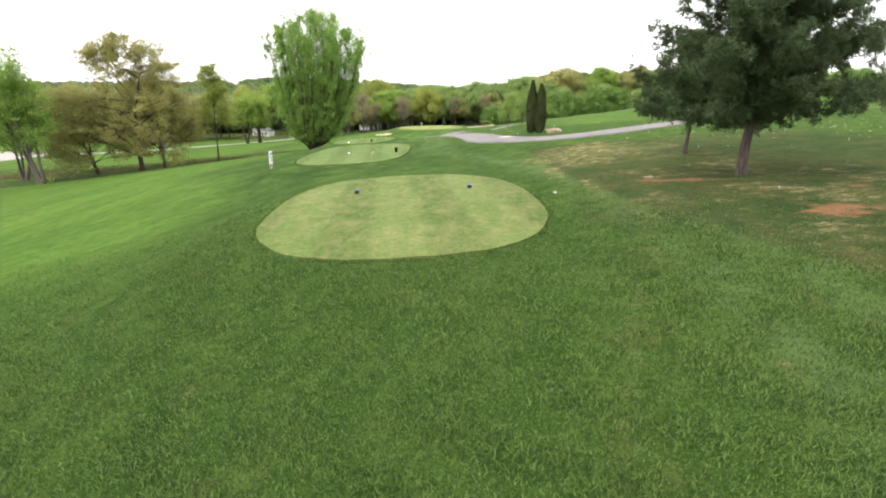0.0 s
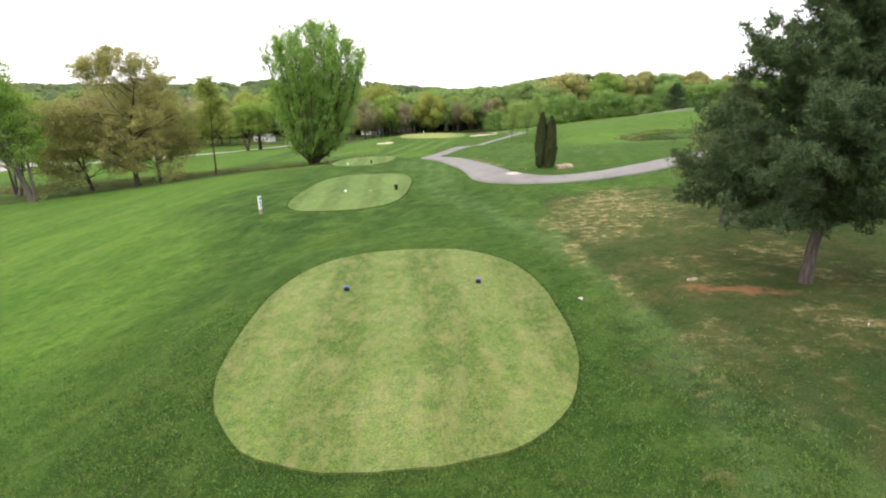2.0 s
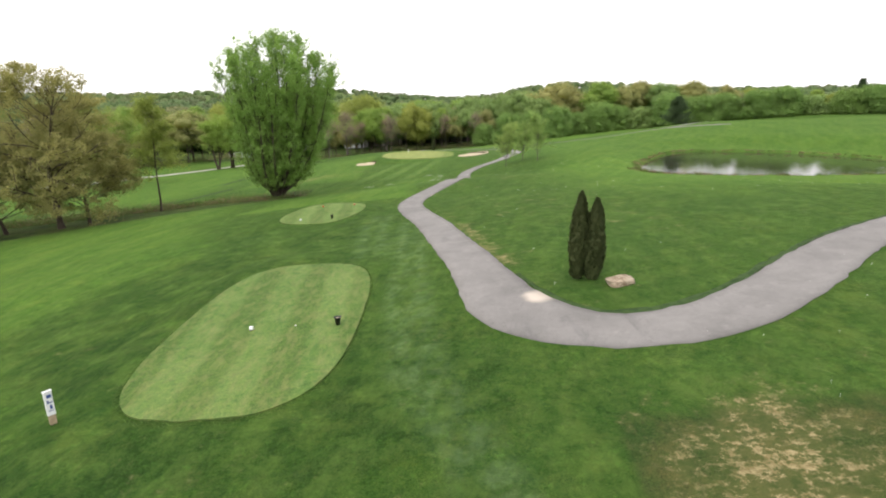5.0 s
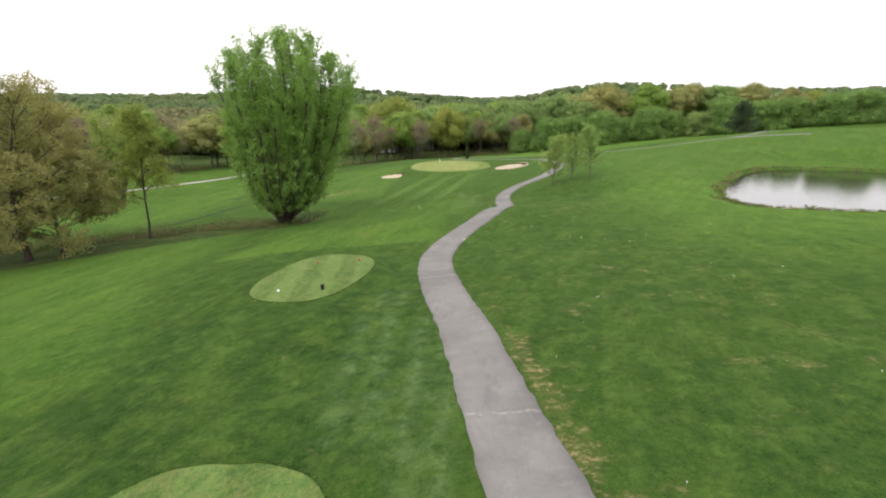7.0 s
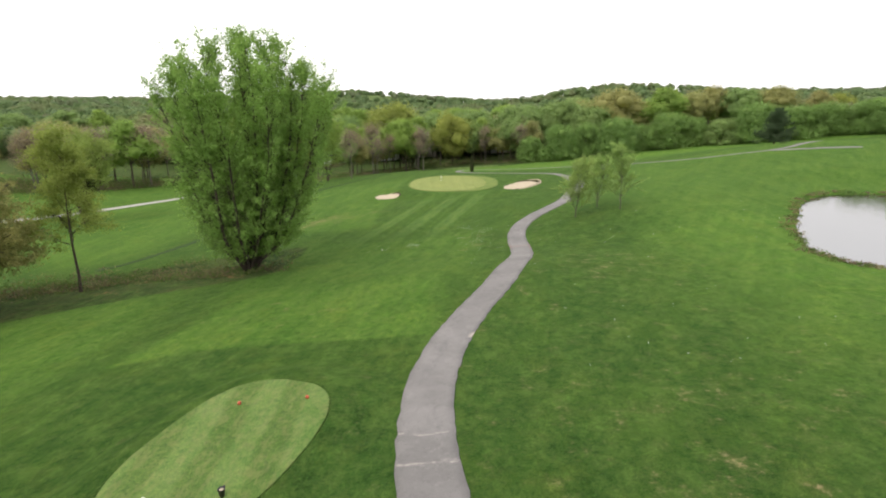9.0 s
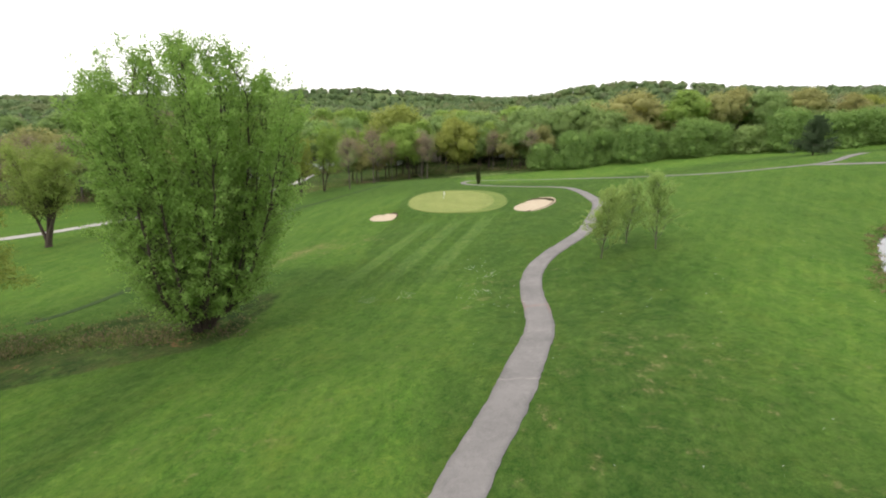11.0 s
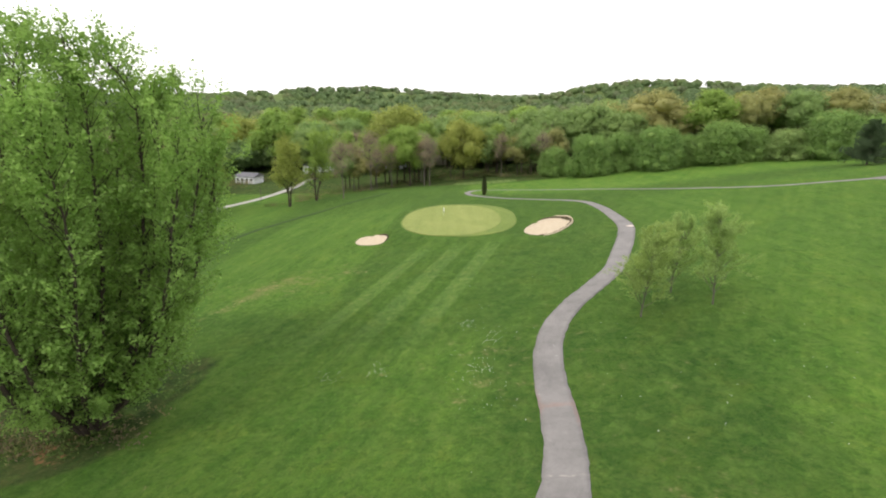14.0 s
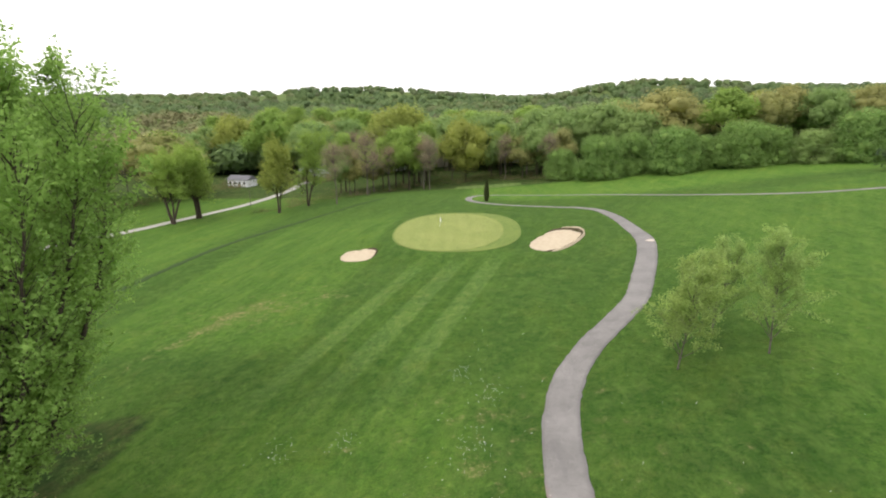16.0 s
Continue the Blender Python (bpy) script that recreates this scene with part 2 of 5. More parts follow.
def woods_material():
    n = Nodes("far_leaves", 0.8, 0.2)
    c = n.layer("tint", True)
    c = n.mix(n.island(), n.mix(1.0, c, (0.93, 0.93, 0.93), "MULTIPLY"), n.mix(1.0, c, (1.07, 1.07, 1.04), "MULTIPLY"))
    return n.leafy(c, 0.3)


TURF = ground_material()
TEE_WORN = tee_material("worn_tee_turf", (0.092, 0.147, 0.033), (0.120, 0.170, 0.047), (0.157, 0.188, 0.072), 0.40)
TEE_FRESH = tee_material("tee_turf", (0.077, 0.144, 0.033), (0.100, 0.169, 0.043), (0.132, 0.190, 0.061), 0.30)
GREEN = tee_material("putting_green_turf", (0.170, 0.218, 0.060), (0.195, 0.238, 0.070), (0.225, 0.255, 0.085), 0.12, 0.15)
FRINGE = tee_material("fringe_turf", (0.110, 0.165, 0.036), (0.130, 0.185, 0.042), (0.150, 0.200, 0.055), 0.1, 0.0)
PATH = path_material()
WATER = water_material()
WOODS = woods_material()
SAND = plain_material("bunker_sand", (0.40, 0.335, 0.235), (0.48, 0.410, 0.30), 2.0, 0.95, 0.3, 0.1)
GRAVEL = plain_material("pale_gravel", (0.29, 0.285, 0.26), (0.40, 0.385, 0.35), 1.5, 0.95, 0.4, 0.1)
SOIL_LIP = plain_material("bunker_lip", (0.045, 0.040, 0.022), (0.090, 0.075, 0.042), 4.0, 0.95, 0.5, 0.1)
ROCK = plain_material("tan_sandstone", (0.17, 0.12, 0.075), (0.42, 0.35, 0.26), 4.0, 0.9, 0.8, 0.2)
BARK_DARK = bark_material("dark_bark", (0.035, 0.027, 0.020), (0.095, 0.075, 0.058))
BARK_PINE = bark_material("pine_bark", (0.050, 0.040, 0.036), (0.150, 0.120, 0.105))
BARK_GREY = bark_material("grey_bark", (0.075, 0.065, 0.055), (0.18, 0.155, 0.13))
NEEDLES = leaf_material("pine_needles", (0.040, 0.082, 0.034), (0.135, 0.195, 0.088), 0.3)
NEEDLES_TAN = leaf_material("tan_pine_needles", (0.102, 0.147, 0.054), (0.260, 0.282, 0.126), 0.3)
ARBOR = leaf_material("arborvitae_scales", (0.036, 0.058, 0.018), (0.095, 0.11, 0.04), 0.2)
MAPLE = leaf_material("maple_leaves", (0.200, 0.345, 0.072), (0.345, 0.525, 0.130), 0.5)
OAKLEAF = leaf_material("young_oak_leaves", (0.255, 0.271, 0.090), (0.441, 0.447, 0.178), 0.5)
FRESH = leaf_material("fresh_leaves", (0.195, 0.328, 0.061), (0.351, 0.499, 0.118), 0.5)
SAPLEAF = leaf_material("sapling_leaves", (0.245, 0.375, 0.100), (0.39, 0.54, 0.175), 0.5)
HEDGELEAF = leaf_material("hedge_leaves", (0.125, 0.240, 0.056), (0.290, 0.440, 0.120), 0.45)
GREENLEAF = leaf_material("green_leaves", (0.178, 0.295, 0.090), (0.318, 0.455, 0.152), 0.45)
YELLOWLEAF = leaf_material("yellow_green_leaves", (0.238, 0.306, 0.060), (0.396, 0.459, 0.114), 0.5)
TANLEAF = leaf_material("tan_young_leaves", (0.291, 0.312, 0.108), (0.450, 0.460, 0.178), 0.5)
YELLOWGREEN = leaf_material("olive_green_leaves", (0.215, 0.308, 0.067), (0.358, 0.457, 0.123), 0.5)
DULLLEAF = leaf_material("greyish_brown_buds", (0.245, 0.208, 0.130), (0.375, 0.322, 0.205), 0.4)
DITCH = plain_material("uncut_grass", (0.022, 0.045, 0.014), (0.050, 0.085, 0.026), 3.0, 0.95, 0.6, 0.1)
WHITE_PAINT = plain_material("white_paint", (0.74, 0.74, 0.74), (0.82, 0.82, 0.81), 8.0, 0.5, 0.1)
BLUE_PAINT = plain_material("blue_paint", (0.010, 0.06, 0.26), (0.018, 0.10, 0.36), 12.0, 0.35, 0.05)
INK_BLUE = plain_material("dark_blue_print", (0.03, 0.06, 0.22), (0.05, 0.09, 0.28), 12.0, 0.5, 0.05)
BLACK_PLASTIC = plain_material("black_plastic", (0.008, 0.008, 0.009), (0.016, 0.016, 0.017), 12.0, 0.4, 0.05)
RED_PAINT = plain_material("red_paint", (0.40, 0.07, 0.03), (0.50, 0.11, 0.05), 12.0, 0.4, 0.05)
TAN_WOOD = plain_material("tan_wood", (0.32, 0.24, 0.15), (0.44, 0.34, 0.22), 9.0, 0.8, 0.3)
ROOF_GREY = plain_material("grey_shingles", (0.10, 0.10, 0.11), (0.17, 0.17, 0.18), 3.0, 0.9, 0.4)
SIDING = plain_material("white_siding", (0.70, 0.71, 0.73), (0.80, 0.81, 0.82), 2.0, 0.6, 0.1)
SIDING_CREAM = plain_material("cream_siding", (0.40, 0.37, 0.31), (0.48, 0.44, 0.36), 2.0, 0.6, 0.1)
PANE = plain_material("dark_window_glass", (0.02, 0.025, 0.03), (0.03, 0.035, 0.04), 2.0, 0.08, 0.0, 0.5)


# ---- the lie of the land ----
SWELLS = ((-120, -40, -3.31), (-120, 50, 1.44), (-120, 140, -0.94), (-120, 230, 3.29), (-120, 310, -5.41), (-40, -40, 3.38), (-40, 50, -3.50), (-40, 140, 0.32), (-40, 230, -4.94), (-40, 310, 3.30), (40, -40, 8.31), (40, 50, 7.33), (40, 140, 5.44), (40, 230, 2.73), (40, 310, -3.72), (120, -40, 6.04), (120, 50, -2.53), (120, 140, -2.15), (120, 230, 4.40), (120, 310, 6.09), (190, -40, 8.73), (190, 50, 6.78), (190, 140, 11.55), (190, 230, 3.88), (190, 310, 8.55))
ROLLS = ((-28, 20, -1.18), (-10, 25, 0.43), (5, 20, -0.37), (22, 30, -0.16), (-12, 50, 1.41), (5, 50, 0.22), (25, 60, 0.77), (-25, 80, 1.24), (-5, 85, -0.06), (15, 90, 0.15), (-40, 110, 0.24), (-12, 118, -0.51), (10, 120, -0.75), (35, 100, -0.30), (55, 115, 0.13), (75, 112, -3.09), (30, 130, 1.56), (-25, 150, 0.42), (0, 150, 0.06), (-8, 182, 2.38), (20, 190, -0.41), (55, 160, 0.65), (-50, 190, 0.73), (0, 212, 1.18), (25, 215, -0.10), (-25, 232, 2.46), (60, 240, 0.02), (100, 235, -1.38), (85, 185, 2.34), (95, 95, -0.15), (135, 215, -1.1), (168, 205, -1.1))
MOUNDS = ((-8, 182, 0.40), (-8, 168, -0.55), (-4, 40, -0.06), (-9, 67, -0.14), (-2, 16, 0.66), (-13, 32, 0.43), (6, 40, 0.25), (-7, 53, -0.10), (4, 162, 0.19), (3, 97, 1.0), (-9, 97, 0.6), (14, 98, 0.5), (43, 77, -0.40), (51, 74, -1.0), (60, 72, -1.1))
# far hills: x, y, radius, height
HILLS = ((-340, 1500, 230, 38), (-1000, 1350, 420, 40), (150, 1900, 520, 34), (330, 1050, 260, 20), (1000, 1000, 420, 38), (560, 620, 200, 12), (270, 1080, 120, 22), (-560, 700, 240, 12), (1500, 300, 500, 26), (-1500, 300, 500, 26))
# tees: middle x, y, half widths, turn in degrees, squareness, height, cross fall
TEES = ((-1.12, 15.38, 3.86, 5.84, 3, 2.6, 0.03, 0.045), (-6.45, 40.15, 3.8, 7.75, 0, 3.2, -0.86, 0.05), (-10.4, 69.9, 3.5, 5.4, -12, 2.6, -2.15, 0.04))
PUTTING = (-4.3, 177.8, 10.8, 14.3, 0, 2.4)
PUTTING_INNER = (-5.6, 177.4, 9.2, 13.4, 0, 2.2)
BUNKERS = ((-18.8, 166.2, 2.7, 3.1, 0, 2.3), (11.6, 169.4, 3.0, 7.3, -24, 2.4))
BUNKER_FLOORS = (-7.2, -4.85)
POND_LEVEL = -1.8
POND = ((35, 106), (33.5, 99), (37.5, 95.5), (50, 94), (66, 95), (80, 99), (89, 110), (87, 125), (76, 136), (62, 138.5), (52, 133), (42, 119))


def oval(x, y, spec):
    """1 on the rim of a rounded oblong, less inside."""
    cx, cy, a, b, turn, square = spec[:6]
    c, s = math.cos(radians(turn)), math.sin(radians(turn))
    u, v = (x - cx) * c + (y - cy) * s, -(x - cx) * s + (y - cy) * c
    return (np.abs(u / a) ** square + np.abs(v / b) ** square) ** (1 / square)


def ease(v, lo, hi):
    t = np.clip((v - lo) / (hi - lo), 0, 1)
    return t * t * (3 - 2 * t)


def smooth_loop(corners, steps=8):
    """A closed curve through the corners."""
    p = np.array(corners, float)
    out = []
    for i in range(len(p)):
        a, b, c, d = p[i - 1], p[i], p[(i + 1) % len(p)], p[(i + 2) % len(p)]
        for t in np.arange(steps) / steps:
            out.append(0.5 * (2 * b + (c - a) * t + (2 * a - 5 * b + 4 * c - d) * t * t + (3 * b - a - 3 * c + d) * t ** 3))
    return np.array(out)


POND_RIM = smooth_loop(POND)


def pond_distance(x, y):
    """Metres from the pond's rim, negative inside."""
    flat = np.stack([np.ravel(x), np.ravel(y)], -1)
    near = np.full(len(flat), 60.0)
    pick = (flat[:, 0] > 10) & (flat[:, 0] < 115) & (flat[:, 1] > 70) & (flat[:, 1] < 165)
    q = flat[pick]
    d = np.sqrt(((q[:, None, :] - POND_RIM[None]) ** 2).sum(-1)).min(1) if len(q) else np.zeros(0)
    inside = np.zeros(len(q), bool)
    a, b = POND_RIM, np.roll(POND_RIM, -1, 0)
    for (ax, ay), (bx, by) in zip(a, b):
        cross = (ay > q[:, 1]) != (by > q[:, 1])
        with np.errstate(divide="ignore", invalid="ignore"):
            inside ^= cross & (q[:, 0] < (bx - ax) * (q[:, 1] - ay) / (by - ay) + ax)
    near[pick] = np.where(inside, -d, d)
    return near.reshape(np.shape(x))


def height(x, y):
    x, y = np.asarray(x, float), np.asarray(y, float)
    z = np.full(np.broadcast(x, y).shape, -13.0)
    for forms, s in ((SWELLS, 75), (ROLLS, 19), (MOUNDS, 8)):
        for a, b, k in forms:
            z = z + k * np.exp(-((x - a) ** 2 + (y - b) ** 2) / (2 * s * s))
    far = ease(np.hypot(x, y - 100), 260, 620)
    for a, b, s, k in HILLS:
        z = z + far * k * np.exp(-((x - a) ** 2 + (y - b) ** 2) / (2 * s * s))
    for tee in TEES:
        m = 1 - ease(oval(x, y, tee), 1.06, 1.75)
        z = z * (1 - m) + (tee[6] + tee[7] * (x - tee[0])) * m
    m = 1 - ease(oval(x, y, PUTTING), 1.0, 1.5)
    z = z * (1 - m) + (-5.6 + 0.02 * (x + 4)) * m
    for b, floor in zip(BUNKERS, BUNKER_FLOORS):
        m = 0.55 * (1 - ease(oval(x, y, b), 1.0, 1.5))
        z = z * (1 - m) + floor * m
        z = z - 0.32 * (1 - ease(oval(x, y, b), 0.7, 1.12)) + 0.14 * np.exp(-((oval(x, y, b) - 1.35) / 0.25) ** 2)
    d = pond_distance(x, y)
    z = np.where(d < 18, np.minimum(z, POND_LEVEL + 0.30 + np.maximum(d, 0) * 0.06 - 1.2 * ease(-d, -0.8, 1.6)) * (1 - ease(d, 5, 18)) + z * ease(d, 5, 18), z)
    z = np.where(d < 3, np.maximum(z, POND_LEVEL + 0.26 - 1.1 * ease(-d, -0.8, 1.4)), z)
    return z


def ground_z(x, y):
    return float(height(np.array([x]), np.array([y]))[0])


# ---- mesh helpers ----
def mesh_from(name, verts, faces, material, smooth=False, layers=()):
    me = bpy.data.meshes.new(name)
    if isinstance(faces, np.ndarray):
        v = np.asarray(verts, np.float32)
        count, sides = faces.shape
        me.vertices.add(len(v))
        me.vertices.foreach_set("co", v.ravel())
        me.loops.add(count * sides)
        me.loops.foreach_set("vertex_index", faces.astype(np.int32).ravel())
        me.polygons.add(count)
        me.polygons.foreach_set("loop_start", np.arange(0, count * sides, sides, dtype=np.int32))
        me.update(calc_edges=True)
    else:
        me.from_pydata(verts if isinstance(verts, list) else verts.tolist(), [], faces)
    for key, values in layers:
        if np.ndim(values) == 1:
            me.attributes.new(key, "FLOAT", "POINT").data.foreach_set("value", np.asarray(values, np.float32))
        else:
            me.attributes.new(key, "FLOAT_COLOR", "POINT").data.foreach_set("color", np.asarray(values, np.float32).ravel())
    if smooth:
        me.polygons.foreach_set("use_smooth", np.ones(len(me.polygons), bool))
    me.materials.append(material)
    return me


def mesh_part(name, verts, faces, material, parent=None, label="", smooth=False, layers=()):
    ob = new(name, mesh_from(name, verts, faces, material, smooth, layers))
    if parent:
        ob.parent = parent
    return tagged(ob, label)


def part(name, bm, material, parent=None, label="", smooth=False):
    me = bpy.data.meshes.new(name)
    bmesh.ops.recalc_face_normals(bm, faces=bm.faces)
    bm.to_mesh(me)
    bm.free()
    if smooth:
        me.polygons.foreach_set("use_smooth", np.ones(len(me.polygons), bool))
    me.materials.append(material)
    ob = new(name, me)
    if parent:
        ob.parent = parent
    return tagged(ob, label)


def base(name, x, y, label, category, group="", z=None, turn=0.0):
    ob = new(name)
    ob.matrix_world = pose(x, y, ground_z(x, y) if z is None else z, 0, 0, turn)
    return tagged(ob, label, category, group)


def box_bm(sx, sy, sz, at=(0, 0, 0), bevel=0.0, turn=0.0, taper=1.0):
    bm = bmesh.new()
    bmesh.ops.create_cube(bm, size=1)
    for v in bm.verts:
        k = taper if v.co.z > 0 else 1.0
        v.co = Vector((v.co.x * sx * k, v.co.y * sy * k, v.co.z * sz))
    if bevel:
        bmesh.ops.bevel(bm, geom=list(bm.edges), offset=bevel, segments=2, affect="EDGES")
    bmesh.ops.transform(bm, matrix=pose(*at, 0, 0, turn), verts=bm.verts)
    return bm


def lathe_bm(profile, sides=14):
    """A turned shape from (radius, height) pairs."""
    bm = bmesh.new()
    rings = []
    for r, z in profile:
        rings.append([bm.verts.new((r * math.cos(2 * math.pi * k / sides), r * math.sin(2 * math.pi * k / sides), z)) for k in range(sides)])
    for a, b in zip(rings, rings[1:]):
        for k in range(sides):
            bm.faces.new((a[k], a[(k + 1) % sides], b[(k + 1) % sides], b[k]))
    bm.faces.new(rings[0][::-1])
    bm.faces.new(rings[-1])
    return bm


# ---- ground ----
def spaced(stops):
    """Grid lines: runs of (from, to, step), each step growing towards the far ones."""
    out = []
    for lo, hi, step in stops:
        out += list(np.arange(lo, hi - step * 0.5, step))
    return out


def outward(start, end, step, growth):
    out, v = [], start
    while v < end:
        v += step
        step *= growth
        out.append(v)
    return out


gx = sorted([-v for v in outward(30, 3800, 0.7, 1.09)]) + spaced([(-30, 30, 0.45)]) + [30] + outward(30, 3800, 0.6, 1.085)
gy = sorted([-v for v in outward(5, 3800, 0.7, 1.2)]) + spaced([(-5, 82, 0.45), (82, 205, 0.9)]) + [205] + outward(205, 4200, 1.1, 1.075)
X, Y = np.meshgrid(np.array(gx), np.array(gy))
Z = height(X, Y)
nx, ny = len(gx), len(gy)
idx = np.arange(nx * ny).reshape(ny, nx)
quads = np.stack([idx[:-1, :-1], idx[:-1, 1:], idx[1:, 1:], idx[1:, :-1]], -1).reshape(-1, 4)


def blot(x, y, cx, cy, rx, ry, turn=0.0):
    return np.exp(-oval(x, y, (cx, cy, rx, ry, turn, 2)) ** 2)


def fairway_layer(x, y):
    """Mown turf: the slope beside the tees and the run up to the green."""
    edge = np.interp(y, (-5, 7, 15, 24, 33, 38, 43, 49, 53, 58, 65, 75, 82, 100), (-6, -7, -8.2, -9.3, -11.5, -16, -20, -18.5, -16, -15, -19, -25, -25, -27))
    left = np.interp(y, (0, 25, 45, 60), (0.92, 0.82, 0.66, 0.56)) * ease(edge - x, -3.5, 5.0) * (1 - ease(y, 95, 112))
    front = np.interp(x, (-26, -23, -16, -7, -2), (79, 81, 82.8, 82.6, 82.6))
    apron = 0.62 * ease(y - front, -0.25, 0.25) * (1 - ease(y, 92, 116)) * ease(-1.5 - x, -2.0, 2.5) * ease(x + 25 - 0.15 * (y - 81), -0.6, 2.2)
    run = 0.34 * ease(y, 121, 126) * (1 - ease(y, 163, 168)) * (1 - ease(np.abs(x + 8.5 - 0.25 * (y - 136.5)), 6.4, 8))
    tongue = 0.48 * ease(y, 130, 138) * (1 - ease(np.abs(x + 30), 12, 15)) * (1 - ease(y, 190, 225))
    right = np.interp(y, (60, 85, 110, 130, 165), (0.54, 0.68, 0.76, 0.50, 0.48)) * ease(x - 0.10 * (y - 60), 3, 26) * ease(y, 38, 80) * (1 - ease(y, 195, 215))
    brow = 0.75 * ease(x + 6, -4, 4) * ease(y, 205, 225) * (1 - ease(y, 252, 262))
    valley = 0.55 * ease(-x, 42, 58) * ease(y, 112, 126) * (1 - ease(y, 300, 340))
    middle = 0.45 * ease(y, 88, 100) * (1 - ease(y, 122, 132)) * (1 - ease(np.abs(x + 12), 11, 18))
    return np.clip(np.maximum.reduce([left, apron, run, tongue, right, brow, middle, valley]), 0, 1)


def stripe_layers(x, y):
    """Light and dark mowing bands that lead up to the green."""
    u = x - 0.25 * (y - 136.5)
    light = 0.5 + 0.5 * np.clip(2.6 * np.sin((u + 10.1) * math.pi / 2.65), -1, 1)
    light = np.where(u < -12.7, 0.75 * light, light)
    mown = ease(y, 119, 134) * (1 - ease(y, 154, 162)) * ease(u, -15.6, -15.0) * (1 - ease(u, -2.1, -1.7))
    return light, mown


dry = 0.80 * blot(X, Y, 6.0, 24.8, 1.8, 4.0, -22) + 0.46 * blot(X, Y, 8.3, 28.6, 2.8, 3.2) + 0.36 * blot(X, Y, 10.0, 10, 6.0, 9) + 0.30 * blot(X, Y, 9, 22, 5, 9) + 0.62 * blot(X, Y, 2.7, 54, 0.5, 8, 8.5) + 0.26 * blot(X, Y, 2, 119, 9, 9) + 0.42 * blot(X, Y, -25, 146, 11, 6, 20) + 0.24 * blot(X, Y, 10, 68, 12, 20) + 0.40 * blot(X, Y, 3.8, 45.5, 0.8, 7, 12) + 0.18 * blot(X, Y, -14, 92, 9, 9) + 0.10 * blot(X, Y, -2, 2, 9, 7) + 0.55 * blot(X, Y, -29.5, 140, 1.1, 8, -20) + 0.30 * blot(X, Y, 12, 98, 8, 8) + 0.95 * blot(X, Y, 4.45, 17.2, 0.20, 3.2, 6)
soil = 1.0 * blot(X, Y, 7.0, 15.2, 1.7, 0.55, -28) + 0.85 * blot(X, Y, 8.2, 10.3, 2.0, 0.9) + 0.60 * blot(X, Y, 10.4, 12.6, 1.8, 1.0) + 0.62 * blot(X, Y, 2.45, 58.2, 0.5, 2.6, 10) + 0.52 * blot(X, Y, -28, 108, 4, 1.8, -15) + 0.5 * blot(X, Y, -31, 112, 7, 3, -15) + 0.55 * blot(X, Y, -41, 104.5, 7, 2.2, -12)


def track_layer(x, y):
    """Pale wheel tracks in the rough beside the tees."""
    out = np.zeros(x.shape)
    for line in (((2.6, 3.6, 4.3, 4.6, 3.6, 1.6, -0.6, -1.4, -1.6, -1.8), (-4, 3, 9, 16, 22, 28, 34, 42, 52, 60)), ((3.8, 4.8, 5.6, 5.7, 4.4, 2.2, 0.4, -0.3, -0.5, -0.6), (-4, 3, 9, 16, 22, 28, 34, 42, 52, 60)), ((-4.0, -4.6, -5.0, -4.6), (49, 55, 60, 66)), ((-2.7, -3.3, -3.7, -3.5), (49, 55, 60, 66))):
        mid = np.interp(y, line[1], line[0])
        inside = (y > line[1][0]) & (y < line[1][-1])
        out = np.maximum(out, inside * np.exp(-((x - mid) / 0.42) ** 2))
    return out


bank = ease(-(X + 30) * 0.45 + (Y - 104) * 0.9, -1.5, 1.5) * (1 - ease(-(X + 30) * 0.45 + (Y - 104) * 0.9, 15, 18)) * (1 - ease(X, -26, -21))
wild = np.maximum(bank * ease(130 - Y, 0, 10), ease(Y, 252, 262) * (1 - ease(X, 60, 110)) * 0.8)
wild = np.maximum(wild, 0.42 * np.exp(-((pond_distance(X, Y) - 0.4) / 0.7) ** 2))
wild = np.maximum(wild, ease(np.hypot(X, Y - 60), 420, 520))
# dark coarse grass round the pine, with the pine's shade put into the colour
wild = np.maximum(wild, 1.05 * blot(X, Y, 9.0, 13.0, 6.0, 6.5))
# thin olive grass on the bare side of the first tee, up to a furrow that runs along it
furrow = np.interp(Y, (-5, 6, 10, 14, 17, 20, 24, 31), (7.5, 5.9, 5.2, 4.6, 4.5, 4.3, 4.4, 4.8))
olive = ease(X - furrow, -0.3, 0.5) * (1 - ease(Y, 29, 32)) * (1 - ease(X, 14, 24))
stripe, mown = stripe_layers(X, Y)
# longer, darker grass on the banks of the tees; shade there and by the saplings is put into the colour
lush_shade = np.clip(blot(X, Y, -9, 36, 9, 15) + 1.0 * blot(X, Y, -9, 62, 13, 18) + 0.25 * blot(X, Y, 24, 70, 16, 26) + 0.6 * blot(X, Y, 17, 116, 10, 12) + 0.6 * blot(X, Y, -1, 8, 8, 4) + 0.7 * blot(X, Y, 3.4, 17, 1.1, 8, 4) + 0.7 * blot(X, Y, 0.5, 31, 4, 6), 0, 1)
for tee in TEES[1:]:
    lush_shade = np.maximum(lush_shade, 0.6 * np.exp(-((oval(X, Y, tee) - 1.13) / 0.10) ** 2))
